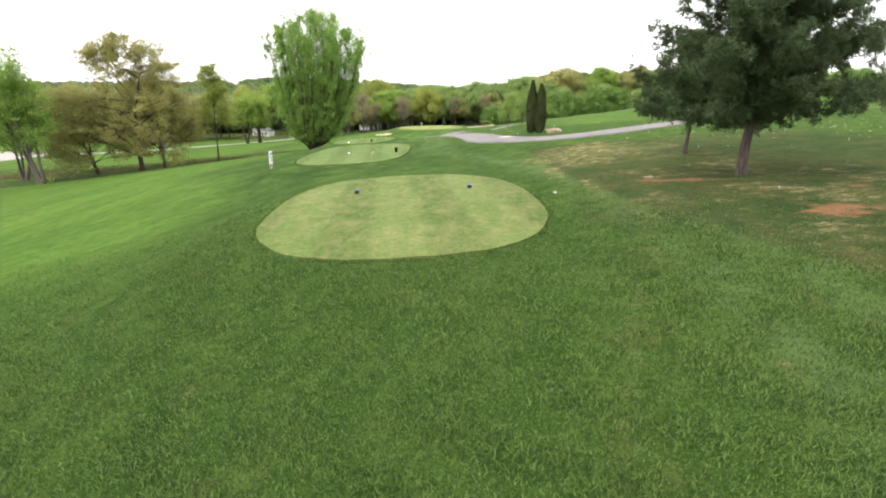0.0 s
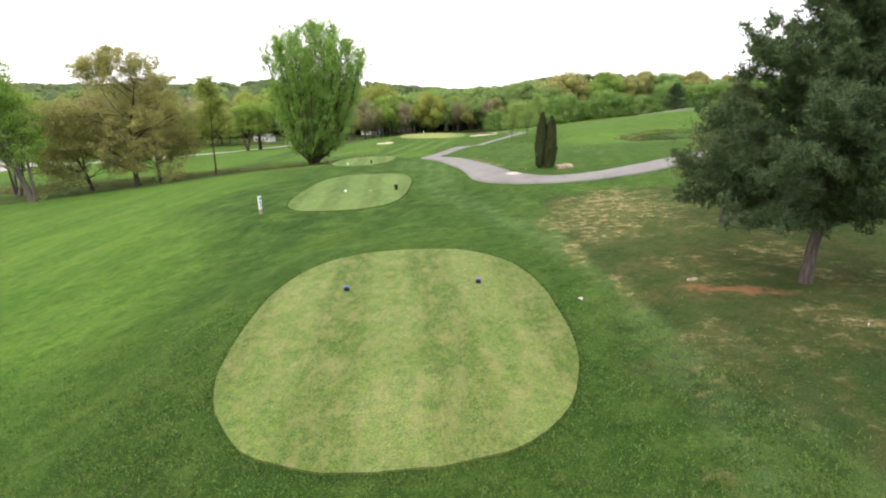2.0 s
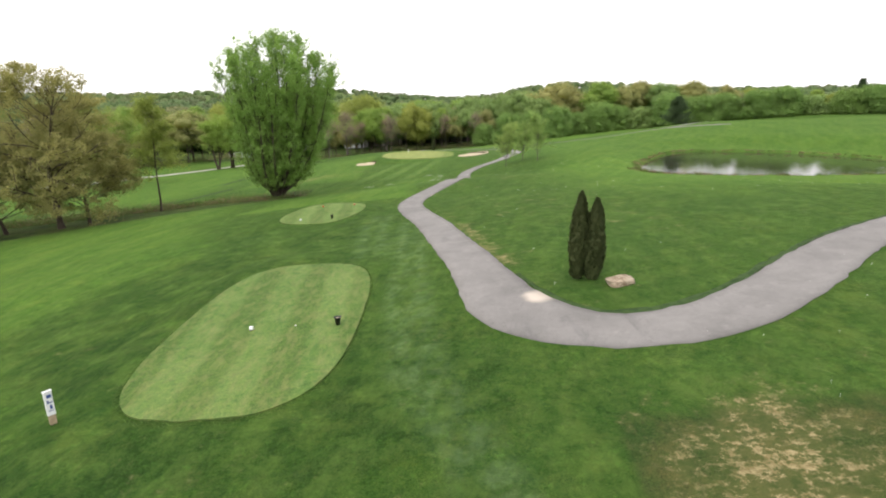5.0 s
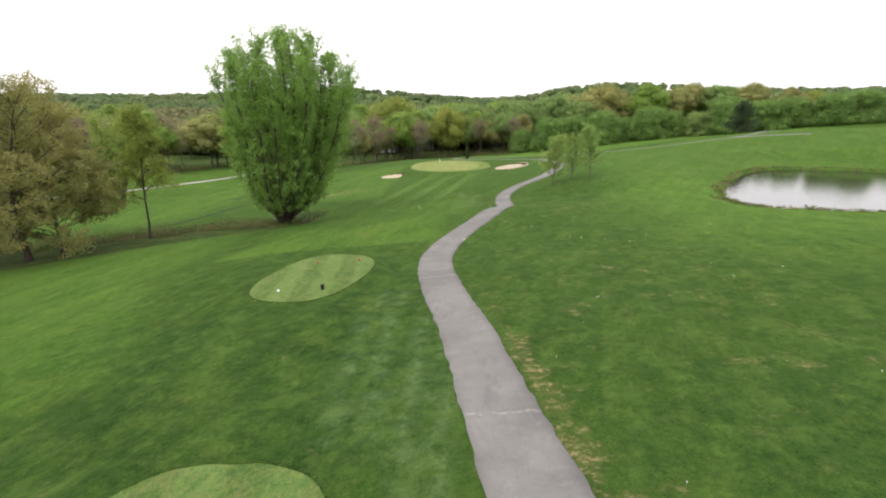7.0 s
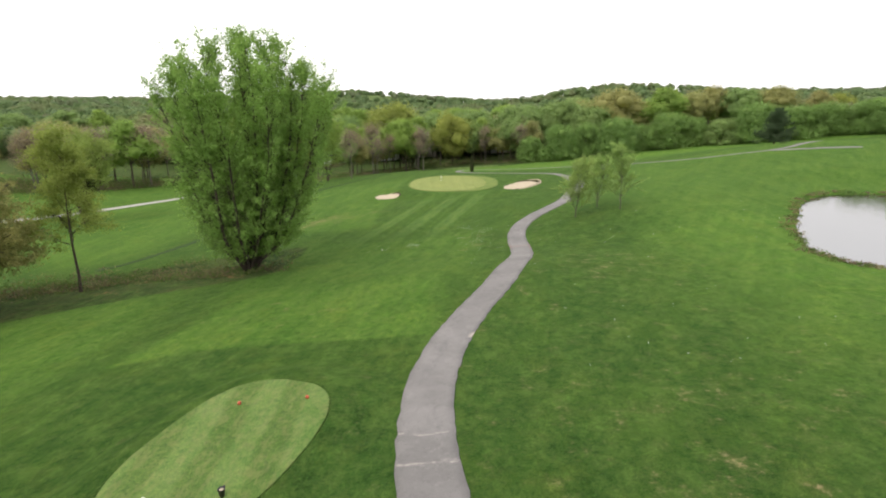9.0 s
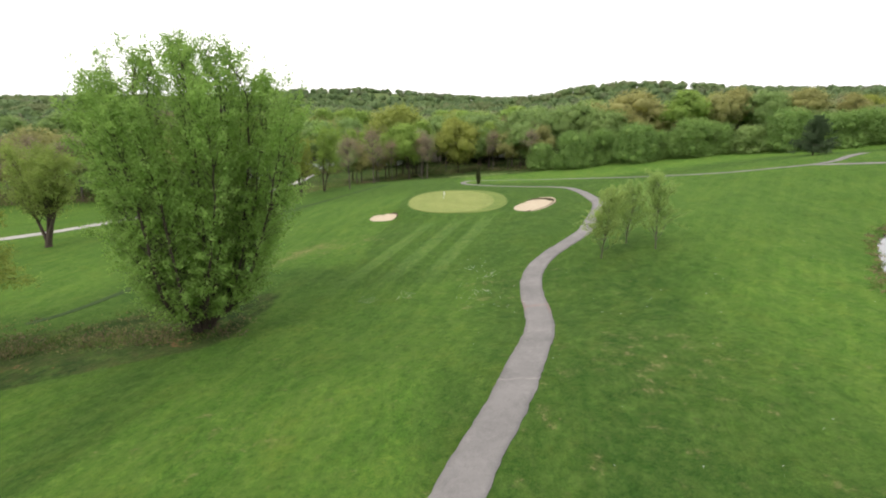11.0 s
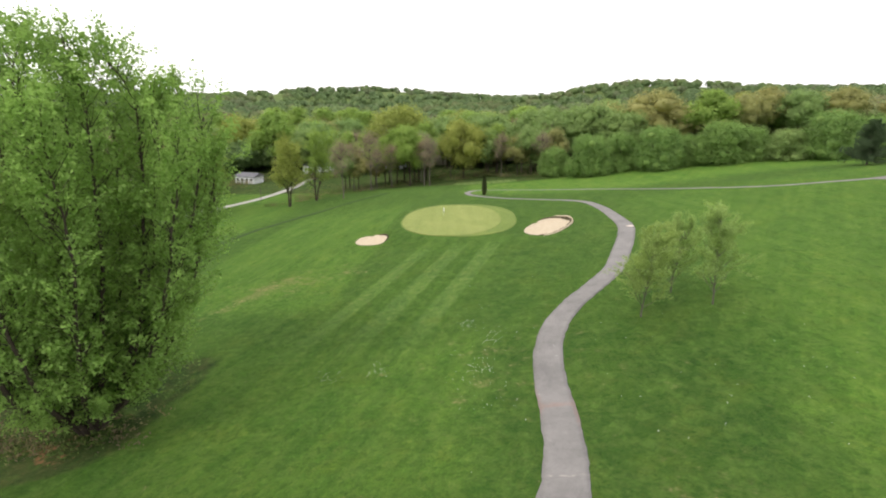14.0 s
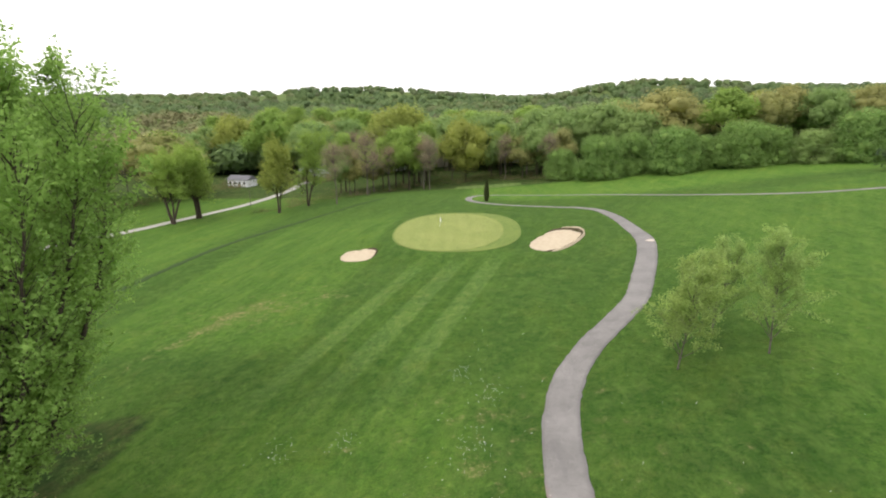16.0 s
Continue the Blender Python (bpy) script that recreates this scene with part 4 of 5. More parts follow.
def arborvitae(name, x, y, label, columns, seed, group=""):
    """Dense upright evergreen: columns of (dx, dy, height, radius)."""
    rng = np.random.default_rng(seed)
    ob = base(name, x, y, label, "evergreen shrub", group)
    for dx, dy, tall, wide in columns:
        v, f = tube([(np.array((dx, dy, -0.2)), np.array((dx, dy, 0.6 * tall)), 0.07, 0.04)], 8)
        mesh_part("trunk", v, f, BARK_DARK, ob, smooth=True)
        n = int(2600 * tall * wide)
        u = rng.uniform(0.0, 1, n) ** 0.9
        t = rng.uniform(0, 2 * math.pi, n)
        r = wide * np.minimum(1, (0.62 + 1.3 * u)) * np.clip((1 - u ** 3.2), 0.0, 1) ** 0.75 * rng.uniform(0.72, 1.05, n)
        r = r * (1 + 0.10 * np.sin(t * 3 + u * 9) + 0.08 * np.sin(t * 5 - u * 23))
        c = np.stack([dx + r * np.cos(t), dy + r * np.sin(t), 0.08 + u * tall], 1)
        up = np.stack([np.cos(t) * 0.35, np.sin(t) * 0.35, np.ones(n)], 1) + rng.normal(0, 0.25, (n, 3))
        up /= np.linalg.norm(up, axis=1)[:, None]
        out = np.stack([-np.sin(t), np.cos(t), np.zeros(n)], 1) + rng.normal(0, 0.35, (n, 3))
        s = 0.085 * rng.uniform(0.6, 1.3, (n, 1)) * (tall / 3.6) ** 0.5
        vv = np.stack([c - up * s, c + out * s * 0.6, c + up * s * 1.3, c - out * s * 0.6], 1).reshape(-1, 3)
        core = lathe_bm([(wide * 0.45, 0.1), (wide * 0.74, tall * 0.25), (wide * 0.76, tall * 0.55), (wide * 0.5, tall * 0.85), (0.03, tall * 0.96)], 12)
        bmesh.ops.translate(core, vec=(dx, dy, 0), verts=core.verts)
        crown = mesh_part("crown", vv, np.arange(n * 4).reshape(-1, 4), ARBOR, ob)
        part("inner_growth", core, ARBOR, crown, smooth=True)
    return ob


needle_tree("pine_tree", 8.85, 15.4, "dark green spreading pine with a short bare trunk", 8.8, 1.55, 3.35, 0.145, 11, 62000, NEEDLES, 0.135)
needle_tree("pine_tree", 10.3, 22.3, "small pine with tan needle tips on a bare trunk", 4.75, 1.5, 2.15, 0.085, 12, 11000, NEEDLES_TAN, 0.12)
arborvitae("arborvitae", 7.0, 40.6, "twin dark green arborvitae columns growing as one", ((-0.30, 0.1, 3.7, 0.41), (0.34, -0.05, 3.45, 0.46)), 21)
arborvitae("arborvitae", 0.2, 214.1, "single dark columnar arborvitae by the path loop", ((0, 0, 5.0, 0.62),), 22)

VASE_OUT = ((0.0, 0.03, 0.085, 0.16, 0.24, 0.32, 0.39, 0.47, 0.55, 0.62, 0.70, 0.78, 0.84, 0.89, 0.93, 0.98, 1.02), (0.8, 1.3, 3.7, 5.9, 7.0, 7.8, 8.5, 9.3, 9.9, 10.8, 11.4, 11.5, 10.8, 9.2, 7.0, 3.8, 1.4))


def vase_tree(name, x, y, label, tall, stems, leaves, leaf, material, bark, seed):
    """A tree of many stems that fan out from one stool, each ending in upright plumes."""
    r = np.random.default_rng(seed)
    ob = base(name, x, y, label, "tree")
    trunk, limbs, tips = [], [], []

    lobes = r.uniform(0, 6.28, 4)

    def wide(z, az=None):
        w = float(np.interp(z / tall, VASE_OUT[0], VASE_OUT[1]))
        if az is None:
            return w
        g = 2 * math.pi * z / tall
        return w * (1.02 + 0.13 * max(0.0, math.cos(az - 0.9)) ** 2 + 0.05 * math.sin(3 * az + lobes[0] + g * 1.3) + 0.08 * math.sin(5 * az + lobes[1] - g * 2.1) + 0.07 * math.sin(2 * az + lobes[2] + g * 3.7))

    def lean(z):
        return 1.5 * min(1.0, max(0.0, z) / (0.5 * tall))

    for i in range(stems):
        t = i * 2.39996 + r.normal(0, 0.2)
        share = math.sqrt((i + 0.4) / stems)
        top = tall * (1 - 0.25 * share ** 2) * r.uniform(0.93, 1.0)
        thick = r.uniform(0.12, 0.23)
        sway = r.normal(0, 0.5, (20, 2)).cumsum(0) * 0.20
        p = np.array((math.cos(t) * 0.5 * share, math.sin(t) * 0.5 * share, -0.3))
        steps = 17
        for k in range(1, steps + 1):
            f = k / steps
            z = top * f
            out = 0.5 * share + share * 0.84 * max(0.0, wide(z) - 0.8) * (1 if z < 0.7 * tall else np.interp(z / tall, (0.7, 1.0), (1.0, 1.2)))
            out = min(out, share * 9.6)
            q = np.array((math.cos(t) * out + sway[k, 0] * f + lean(z), math.sin(t) * out + sway[k, 1] * f, z))
            trunk.append((p, q, thick * (1.04 - f) ** 0.8 + 0.012, thick * max(0.02, 1.04 - f - 1 / steps) ** 0.8 + 0.012))
            d = (q - p) / np.linalg.norm(q - p)
            for _ in range(6):
                at = p + (q - p) * r.uniform(0, 1)
                if at[2] < 1.5 + 2.5 * r.uniform(0, 1) ** 2:
                    continue
                az = t + r.normal(0, 1.5)
                up = np.interp(f, (0.0, 0.15, 0.35, 1.0), (-0.1, 0.15, 0.45, 1.05)) + r.normal(0, 0.35)
                b = np.array((math.cos(az), math.sin(az), up))
                b = b / np.linalg.norm(b) + d * 0.35
                long = np.interp(f, (0.0, 0.12, 0.5, 0.85, 1.0), (3.2, 4.0, 3.8, 3.2, 2.4)) * r.uniform(0.5, 1.25)
                a0 = at
                for m in range(5):
                    b = b + r.normal(0, 0.13, 3) + np.array((0, 0, 0.09))
                    b /= np.linalg.norm(b)
                    a1 = a0 + b * long / 5
                    if math.hypot(a1[0] - lean(a1[2]), a1[1]) > wide(a1[2], math.atan2(a1[1], a1[0] - lean(a1[2]))) * r.uniform(0.88, 1.08) or a1[2] > tall * 1.01:
                        break
                    limbs.append((a0, a1, 0.030 * (1 - m / 5.6), 0.030 * (1 - (m + 1) / 5.6)))
                    a0 = a1
                    if m:
                        tips.append(a1)
                        w = b + r.normal(0, 0.45, 3)
                        tips.append(a1 + w / np.linalg.norm(w) * r.uniform(0.25, 0.7))
            p = q
        for m in range(4):
            tips.append(p + np.array((0, 0, 0.22 * m)) + r.normal(0, 0.08, 3))
    v, f = tube(trunk, 8)
    w, g = tube(limbs, 3)
    mesh_part("trunk", v + w, f + [tuple(k + len(v) for k in q) for q in g], bark, ob, smooth=True)
    # the foliage gathers in sprays with gaps between them
    full = [noise.noise((q[0] * 0.62, q[1] * 0.62, q[2] * 0.50)) + 0.5 * noise.noise((q[0] * 1.4, q[1] * 1.4, q[2] * 1.1 + 7)) for q in tips]
    tips = np.array([q for q, d in zip(tips, full) if d > r.uniform(-0.55, 0.20)])
    v, f = leaf_cloud(r, tips, leaves, (0.21, 0.21, 0.19), leaf, 0.9)
    mesh_part("crown", v, f, material, ob)
    return ob


vase_tree("maple_tree", -27.5, 111.6, "tall multi-stemmed maple in bright spring leaf", 28.0, 30, 190000, 0.142, MAPLE, BARK_DARK, 31)
OAK_OUT = ((0.0, 0.08, 0.14, 0.22, 0.42, 0.62, 0.83, 0.94, 1.0), (1.0, 3.0, 9.0, 12.0, 12.5, 10.0, 8.0, 6.0, 3.0))
OAK_SPEC = dict(height=23.4, clear=2.2, radius=0.50, stems=1, lean=0.03, steps=13, limbs=4, rise=-0.08, upward=1.25, depth=2, side=2, bend=0.18, lift=0.03, spread=0.6, shrink=0.45, outline=OAK_OUT, reach=lambda f: 12.0 * (1 - 0.30 * f), leaves=78000, clump=(0.34, 0.34, 0.20), leaf=0.135, twig=0.016)
broadleaf("oak_tree", -55.8, 96.3, "spreading oak with thin olive-brown young leaves", OAK_SPEC, OAKLEAF, BARK_DARK, 32)
LOOSE = dict(OAK_SPEC)
del LOOSE["outline"]
SMALL_OAK = dict(LOOSE, limbs=3, height=14.0, radius=0.26, clear=2.2, reach=lambda f: 7.6 * (1 - 0.45 * f), leaves=54000, leaf=0.15)
broadleaf("oak_tree", -52.3, 97.6, "younger oak with olive-brown leaves beside the bank", SMALL_OAK, OAKLEAF, BARK_DARK, 33)
broadleaf("oak_tree", -64.5, 96.0, "low leaning oak with sparse brown leaves", dict(SMALL_OAK, height=13.0, lean=0.25, stems=2), OAKLEAF, BARK_DARK, 34)
THIN_SPEC = dict(LOOSE, height=16.5, radius=0.17, clear=4.6, limbs=3, rise=0.3, reach=lambda f: 4.8 * (1 - 0.5 * f), leaves=19000, leaf=0.14)
broadleaf("young_tree", -45.9, 106.4, "slender tree with yellow-green new leaves", THIN_SPEC, YELLOWLEAF, BARK_DARK, 35)
LEFT_SPEC = dict(LOOSE, height=17.5, radius=0.34, clear=4.0, stems=3, lean=0.20, limbs=2, rise=0.8, reach=lambda f: 5.0 * (1 - 0.3 * f), leaves=24000, leaf=0.17)
broadleaf("bank_tree", -66.5, 85.0, "several-stemmed tree in fresh green leaf on the bank", LEFT_SPEC, FRESH, BARK_GREY, 36)
broadleaf("bank_tree", -78, 96.0, "several-stemmed tree in fresh green leaf on the bank", dict(LEFT_SPEC, height=16), FRESH, BARK_GREY, 37)
WILLOW_SPEC = dict(LOOSE, height=16.5, radius=0.42, clear=4.2, stems=3, lean=0.16, limbs=3, rise=0.7, reach=lambda f: 5.4 * (1 - 0.25 * f), leaves=26000, leaf=0.20)
for sx, sy, sd in ((-79.3, 212.9, 41), (-77.3, 221.1, 42)):
    broadleaf("roadside_tree", sx, sy, "round bright lime-green tree beside the gravel road", WILLOW_SPEC, FRESH, BARK_DARK, sd, group="roadside trees")
broadleaf("roadside_tree", -86.3, 160.2, "broad fork-trunked tree in olive-green leaf by the road", dict(WILLOW_SPEC, height=18.5, clear=4.5, stems=4, lean=0.22, reach=lambda f: 5.6 * (1 - 0.3 * f), leaves=24000), YELLOWGREEN, BARK_DARK, 43, group="roadside trees")
SAP_SPEC = dict(height=8.4, clear=0.7, radius=0.075, stems=1, lean=0.02, steps=12, limbs=3, rise=1.0, depth=2, side=1, bend=0.10, lift=0.06, spread=0.42, shrink=0.5, reach=lambda f: 2.9 * (1 - 0.5 * f), leaves=2600, clump=(0.15, 0.15, 0.12), leaf=0.072)
for sx, sy, tall, sd, n in ((15.3, 126.6, 8.4, 51, 20000), (19.6, 131.8, 7.8, 52, 16000), (22.0, 127.7, 8.6, 53, 18000)):
    broadleaf("sapling", sx, sy, "slim open sapling with thin yellow-green spring leaves", dict(SAP_SPEC, height=tall, leaves=n), SAPLEAF, BARK_GREY, sd, group="saplings by the path")

# kinds of tree for the wood's edge, each built once
KINDS = []


def kind(name, label, tall, low, wide, lobes, leaves, leaf, material, bark, seed, stout=0.2):
    """A woodland tree with a billowing crown of leafy lobes on a forked trunk."""
    r = np.random.default_rng(seed)
    ob = base(name, 0, -900 - 12 * len(KINDS), label, "tree", "", -13)
    mid, half = (low + tall) / 2, (tall - low) / 2
    u = r.normal(0, 1, (lobes, 3))
    u /= np.linalg.norm(u, axis=1)[:, None]
    c = u * (r.uniform(0.35, 1.0, lobes) ** 0.5)[:, None] * np.array((wide * 0.66, wide * 0.66, half * 0.72)) + np.array((0, 0, mid))
    c[:, :2] *= (1.15 - 0.55 * np.clip((c[:, 2] - mid) / half, -0.3, 1))[:, None]
    if name == "hedge_bush":
        up = r.uniform(0.04, 0.84, lobes)
        t = r.uniform(0, 2 * math.pi, lobes)
        out = wide * 0.74 * np.sqrt(r.uniform(0.25, 1.0, lobes)) * np.sqrt(1.0 - up ** 1.35)
        c = np.stack([out * np.cos(t), out * np.sin(t), up * tall], 1)
    size = wide * r.uniform(0.30, 0.46, lobes) * (0.72 if name == "hedge_bush" else 1.0)
    wood = []
    p = np.array((0.0, 0.0, -0.4))
    joints = []
    for i in range(7):
        q = np.array((r.normal(0, 0.10), r.normal(0, 0.10), tall * 0.82 * (i + 1) / 7))
        wood.append((p, q, stout * (1.02 - i / 7.5), stout * (1.02 - (i + 1) / 7.5)))
        joints.append(q)
        p = q
    v, f = tube(wood, 7)
    limbs = []
    for k in range(lobes):
        a = min(joints, key=lambda j: abs(j[2] - (c[k][2] - wide * 0.45)))
        m = (a + c[k]) / 2 + r.normal(0, 0.25, 3)
        limbs += [(a, m, stout * 0.4, stout * 0.25), (m, c[k], stout * 0.25, 0.02)]
        for _ in range(3):
            limbs.append((c[k], c[k] + r.normal(0, 1, 3) * size[k] * 0.6, stout * 0.12, 0.012))
    w, g = tube(limbs, 3)
    mesh_part("trunk", v + w, f + [tuple(n + len(v) for n in q) for q in g], bark, ob, smooth=True)
    pick = r.integers(0, lobes, leaves)
    d = r.normal(0, 1, (leaves, 3)) + np.array((0, 0, 0.25))
    d /= np.linalg.norm(d, axis=1)[:, None]
    at = c[pick] + d * (size[pick] * r.uniform(0.58, 1.34 if name == "hedge_bush" else 1.18, leaves))[:, None]
    nrm = d + r.normal(0, 0.34, (leaves, 3)) + np.array((0, 0, 0.12))
    nrm /= np.linalg.norm(nrm, axis=1)[:, None]
    a = np.cross(nrm, r.normal(0, 1, (leaves, 3)))
    a /= np.linalg.norm(a, axis=1)[:, None]
    b = np.cross(nrm, a)
    s = leaf * r.uniform(0.6, 1.3, (leaves, 1))
    v = np.stack([at - a * s, at - b * s, at + a * s * 0.8 + b * s * 0.4], 1).reshape(-1, 3)
    crown = mesh_part("crown", v, np.arange(leaves * 3).reshape(-1, 3), material, ob)
    if name != "bare_tree":
        v, f = lumps(c, np.repeat(size[:, None] * (0.48 if name == "hedge_bush" else 0.62), 3, 1))
        mesh_part("inner_growth", v, f, material, crown, smooth=True)
    KINDS.append(ob)
    return ob


green_kind = kind("woodland_tree", "mid-green woodland tree at the wood's edge", 15, 2.5, 5.2, 24, 6500, 0.24, GREENLEAF, BARK_DARK, 61)
fresh_kind = kind("woodland_tree", "fresh lime-green tree at the wood's edge", 14, 3.0, 4.6, 20, 5600, 0.23, FRESH, BARK_DARK, 62)
dull_kind = kind("bare_tree", "nearly bare tree with reddish-brown buds", 17, 4.0, 3.8, 36, 3800, 0.125, DULLLEAF, BARK_GREY, 63, 0.17)
yellow_kind = kind("woodland_tree", "yellow-green spreading tree in new leaf", 15, 2.5, 6.6, 22, 7000, 0.26, YELLOWLEAF, BARK_DARK, 64)
olive_kind = kind("woodland_tree", "olive-brown oak in young leaf", 15, 3.0, 5.0, 20, 5200, 0.24, OAKLEAF, BARK_DARK, 65)
tall_kind = kind("woodland_tree", "tall dull green woodland tree", 18, 3.5, 5.2, 26, 6500, 0.25, GREENLEAF, BARK_DARK, 66)
tan_kind = kind("woodland_tree", "tall tree in tan and yellow-green young leaf", 15, 3.0, 5.6, 24, 5600, 0.24, TANLEAF, BARK_GREY, 69)
bush_kind = kind("hedge_bush", "dense rounded green bush along the field edge", 11, -1.0, 6.6, 90, 30000, 0.165, HEDGELEAF, BARK_DARK, 67)
bush_fresh = kind("hedge_bush", "dense rounded mid-green bush along the field edge", 10.5, -1.0, 6.4, 84, 28000, 0.165, GREENLEAF, BARK_DARK, 68)
used = set()
TALL = {green_kind.name: 15.6, fresh_kind.name: 14.6, dull_kind.name: 16.6, yellow_kind.name: 15.8, olive_kind.name: 15.6, tall_kind.name: 18.6}


def plant(thing, x, y, size, turn, group, wide=1.0):
    m = pose(x, y, ground_z(x, y) - 0.05, 0, 0, turn) @ Matrix.Diagonal((size * wide, size * wide, size, 1))
    if thing.name not in used:
        used.add(thing.name)
        thing.matrix_basis = m
        return tagged(thing, group=group)
    return tagged(copy_thing(thing, m), group=group)


rng = np.random.default_rng(7)
# single trees that stand out along the wood's edge: kind, x, y, size
EDGE = ((dull_kind, -41.7, 230.5, 1.14), (dull_kind, -46.1, 260.5, 0.98), (dull_kind, -38.2, 252.8, 1.15), (dull_kind, -37.6, 258.9, 0.84), (dull_kind, -33, 262, 0.9), (fresh_kind, -27.1, 266.9, 1.55), (dull_kind, -21.3, 263, 0.95), (dull_kind, -19.2, 261.5, 0.98), (dull_kind, -24, 276, 1.1), (green_kind, -38, 285, 1.3), (yellow_kind, -8.4, 283, 1.55), (dull_kind, -14, 290, 1.0), (green_kind, 1, 288, 1.05), (dull_kind, 6, 280, 0.95), (olive_kind, 12, 278, 1.05), (green_kind, 17, 276, 1.0), (dull_kind, 20, 268, 0.9), (olive_kind, 24, 272, 1.1), (dull_kind, 5, 300, 1.1))
for thing, x, y, s in EDGE:
    plant(thing, x, y, s, float(rng.uniform(0, 360)), "trees along the wood's edge")
for i in range(34):
    x = rng.uniform(-52, 24)
    if -17 < x < -1:
        continue
    plant((dull_kind, green_kind, olive_kind, dull_kind, fresh_kind)[rng.integers(0, 5)], float(x), float(np.interp(x, (-52, -25, 0, 24), (246, 280, 288, 274)) + rng.uniform(2, 20)), float(rng.uniform(0.75, 1.1)), float(rng.uniform(0, 360)), "trees along the wood's edge")
SLIM_SPEC = dict(LOOSE, height=17.5, radius=0.26, clear=3.4, stems=3, lean=0.10, limbs=2, rise=0.9, reach=lambda f: 6.2 * (1 - 0.5 * f), leaves=17000, leaf=0.20)
broadleaf("slim_tree", -56.2, 225.1, "slim fork-stemmed tree in thin yellow-green leaf", SLIM_SPEC, YELLOWLEAF, BARK_DARK, 44, group="trees along the wood's edge")
broadleaf("slim_tree", -51.7, 234.8, "slim dark-stemmed tree in fresh lime leaf", dict(SLIM_SPEC, height=19.5, stems=2, lean=0.06, leaves=13000), FRESH, BARK_DARK, 45, group="trees along the wood's edge")
# the hedge of bushes on the field's far rim
for x, y, s, w in ((34, 253, 1.28, 1.02), (24, 264, 0.75, 1.1), (44, 257, 0.95, 0.95), (54, 248, 0.98, 1.15), (62, 251, 0.72, 1.1), (70, 244, 0.95, 1.2), (79.5, 246, 0.76, 1.15)):
    plant(bush_kind, x, y, s, float(rng.uniform(0, 360)), "bushes of the field hedge", w)
for x in np.arange(87, 330, 10.0):
    y = 257 - 0.27 * (x - 24) + rng.normal(0, 1.5)
    plant(bush_kind if rng.random() < 0.75 else bush_fresh, float(x), float(y), float(rng.uniform(0.78, 0.98)) * (1 if x < 110 else 0.9), float(rng.uniform(0, 360)), "bushes of the field hedge", float(rng.uniform(1.15, 1.45)))
# tall crowns that stand above the hedge
for thing, x, y, s, w in ((tan_kind, 98, 290, 1.28, 1.25), (tan_kind, 106, 296, 1.1, 1.2), (tan_kind, 64, 290, 1.36, 1.2), (olive_kind, 73, 296, 1.25, 1.3), (fresh_kind, 82, 286, 1.05, 1.6), (tan_kind, 130, 290, 0.92, 1.4), (green_kind, 42, 292, 1.34, 1.3), (green_kind, 33, 300, 1.28, 1.3), (green_kind, 52, 284, 1.10, 1.4), (tall_kind, 48, 300, 1.22, 1.3), (olive_kind, 26, 305, 1.3, 1.3), (green_kind, 115, 288, 1.0, 1.3), (olive_kind, 146, 284, 0.9, 1.3), (green_kind, 20, 292, 1.35, 1.2)):
    plant(thing, x, y, s, float(rng.uniform(0, 360)), "crowns above the hedge", w)
# woodland behind
for i in range(95):
    x, y = rng.uniform(-110, 300), rng.uniform(298, 400)
    size = rng.uniform(0.8, 1.2)
    if x > 28:
        y = 306 - 0.20 * (x - 24) + (y - 300) * 0.8
        size = min(size, float(np.interp(x, (30, 80, 130, 330), (1.1, 1.35, 0.95, 0.7))))
    thing = (green_kind, fresh_kind, dull_kind, yellow_kind, olive_kind, tall_kind)[rng.choice(6, p=(0.26, 0.22, 0.08, 0.04, 0.26, 0.14))]
    size = min(size, (np.interp(x, (70, 100), (13.0, 6.5)) + 0.030 * (y - 91) - ground_z(x, y)) / TALL[thing.name])
    plant(thing, float(x), float(y), float(size), float(rng.uniform(0, 360)), "woodland trees", float(rng.uniform(1.1, 1.5)))
# the tall wood that closes the view beyond the green
for i in range(78):
    x, y = rng.uniform(-150, 62), rng.uniform(312, 440)
    thing = (green_kind, fresh_kind, dull_kind, yellow_kind, olive_kind, tall_kind, tan_kind)[rng.choice(7, p=(0.25, 0.16, 0.14, 0.04, 0.16, 0.15, 0.10))]
    plant(thing, float(x), float(y), float(rng.uniform(1.05, 1.4)), float(rng.uniform(0, 360)), "woodland trees", float(rng.uniform(1.15, 1.5)))
# trees beyond the road and along the valley
for i in range(72):
    x, y = rng.uniform(-330, -100), rng.uniform(290, 400)
    if i < 46:
        x = rng.uniform(-215, -100)
        y = np.interp(x, (-215, -145, -117, -110, -108, -100), (196, 205, 217, 234, 250, 292)) + rng.exponential(11.0)
    thing = (green_kind, fresh_kind, dull_kind, olive_kind, tall_kind, tan_kind)[rng.choice(6, p=(0.24, 0.13, 0.36, 0.13, 0.08, 0.06))]
    plant(thing, float(x), float(y), float(rng.uniform(0.95, 1.3)), float(rng.uniform(0, 360)), "woodland trees", float(rng.uniform(1.1, 1.5)))


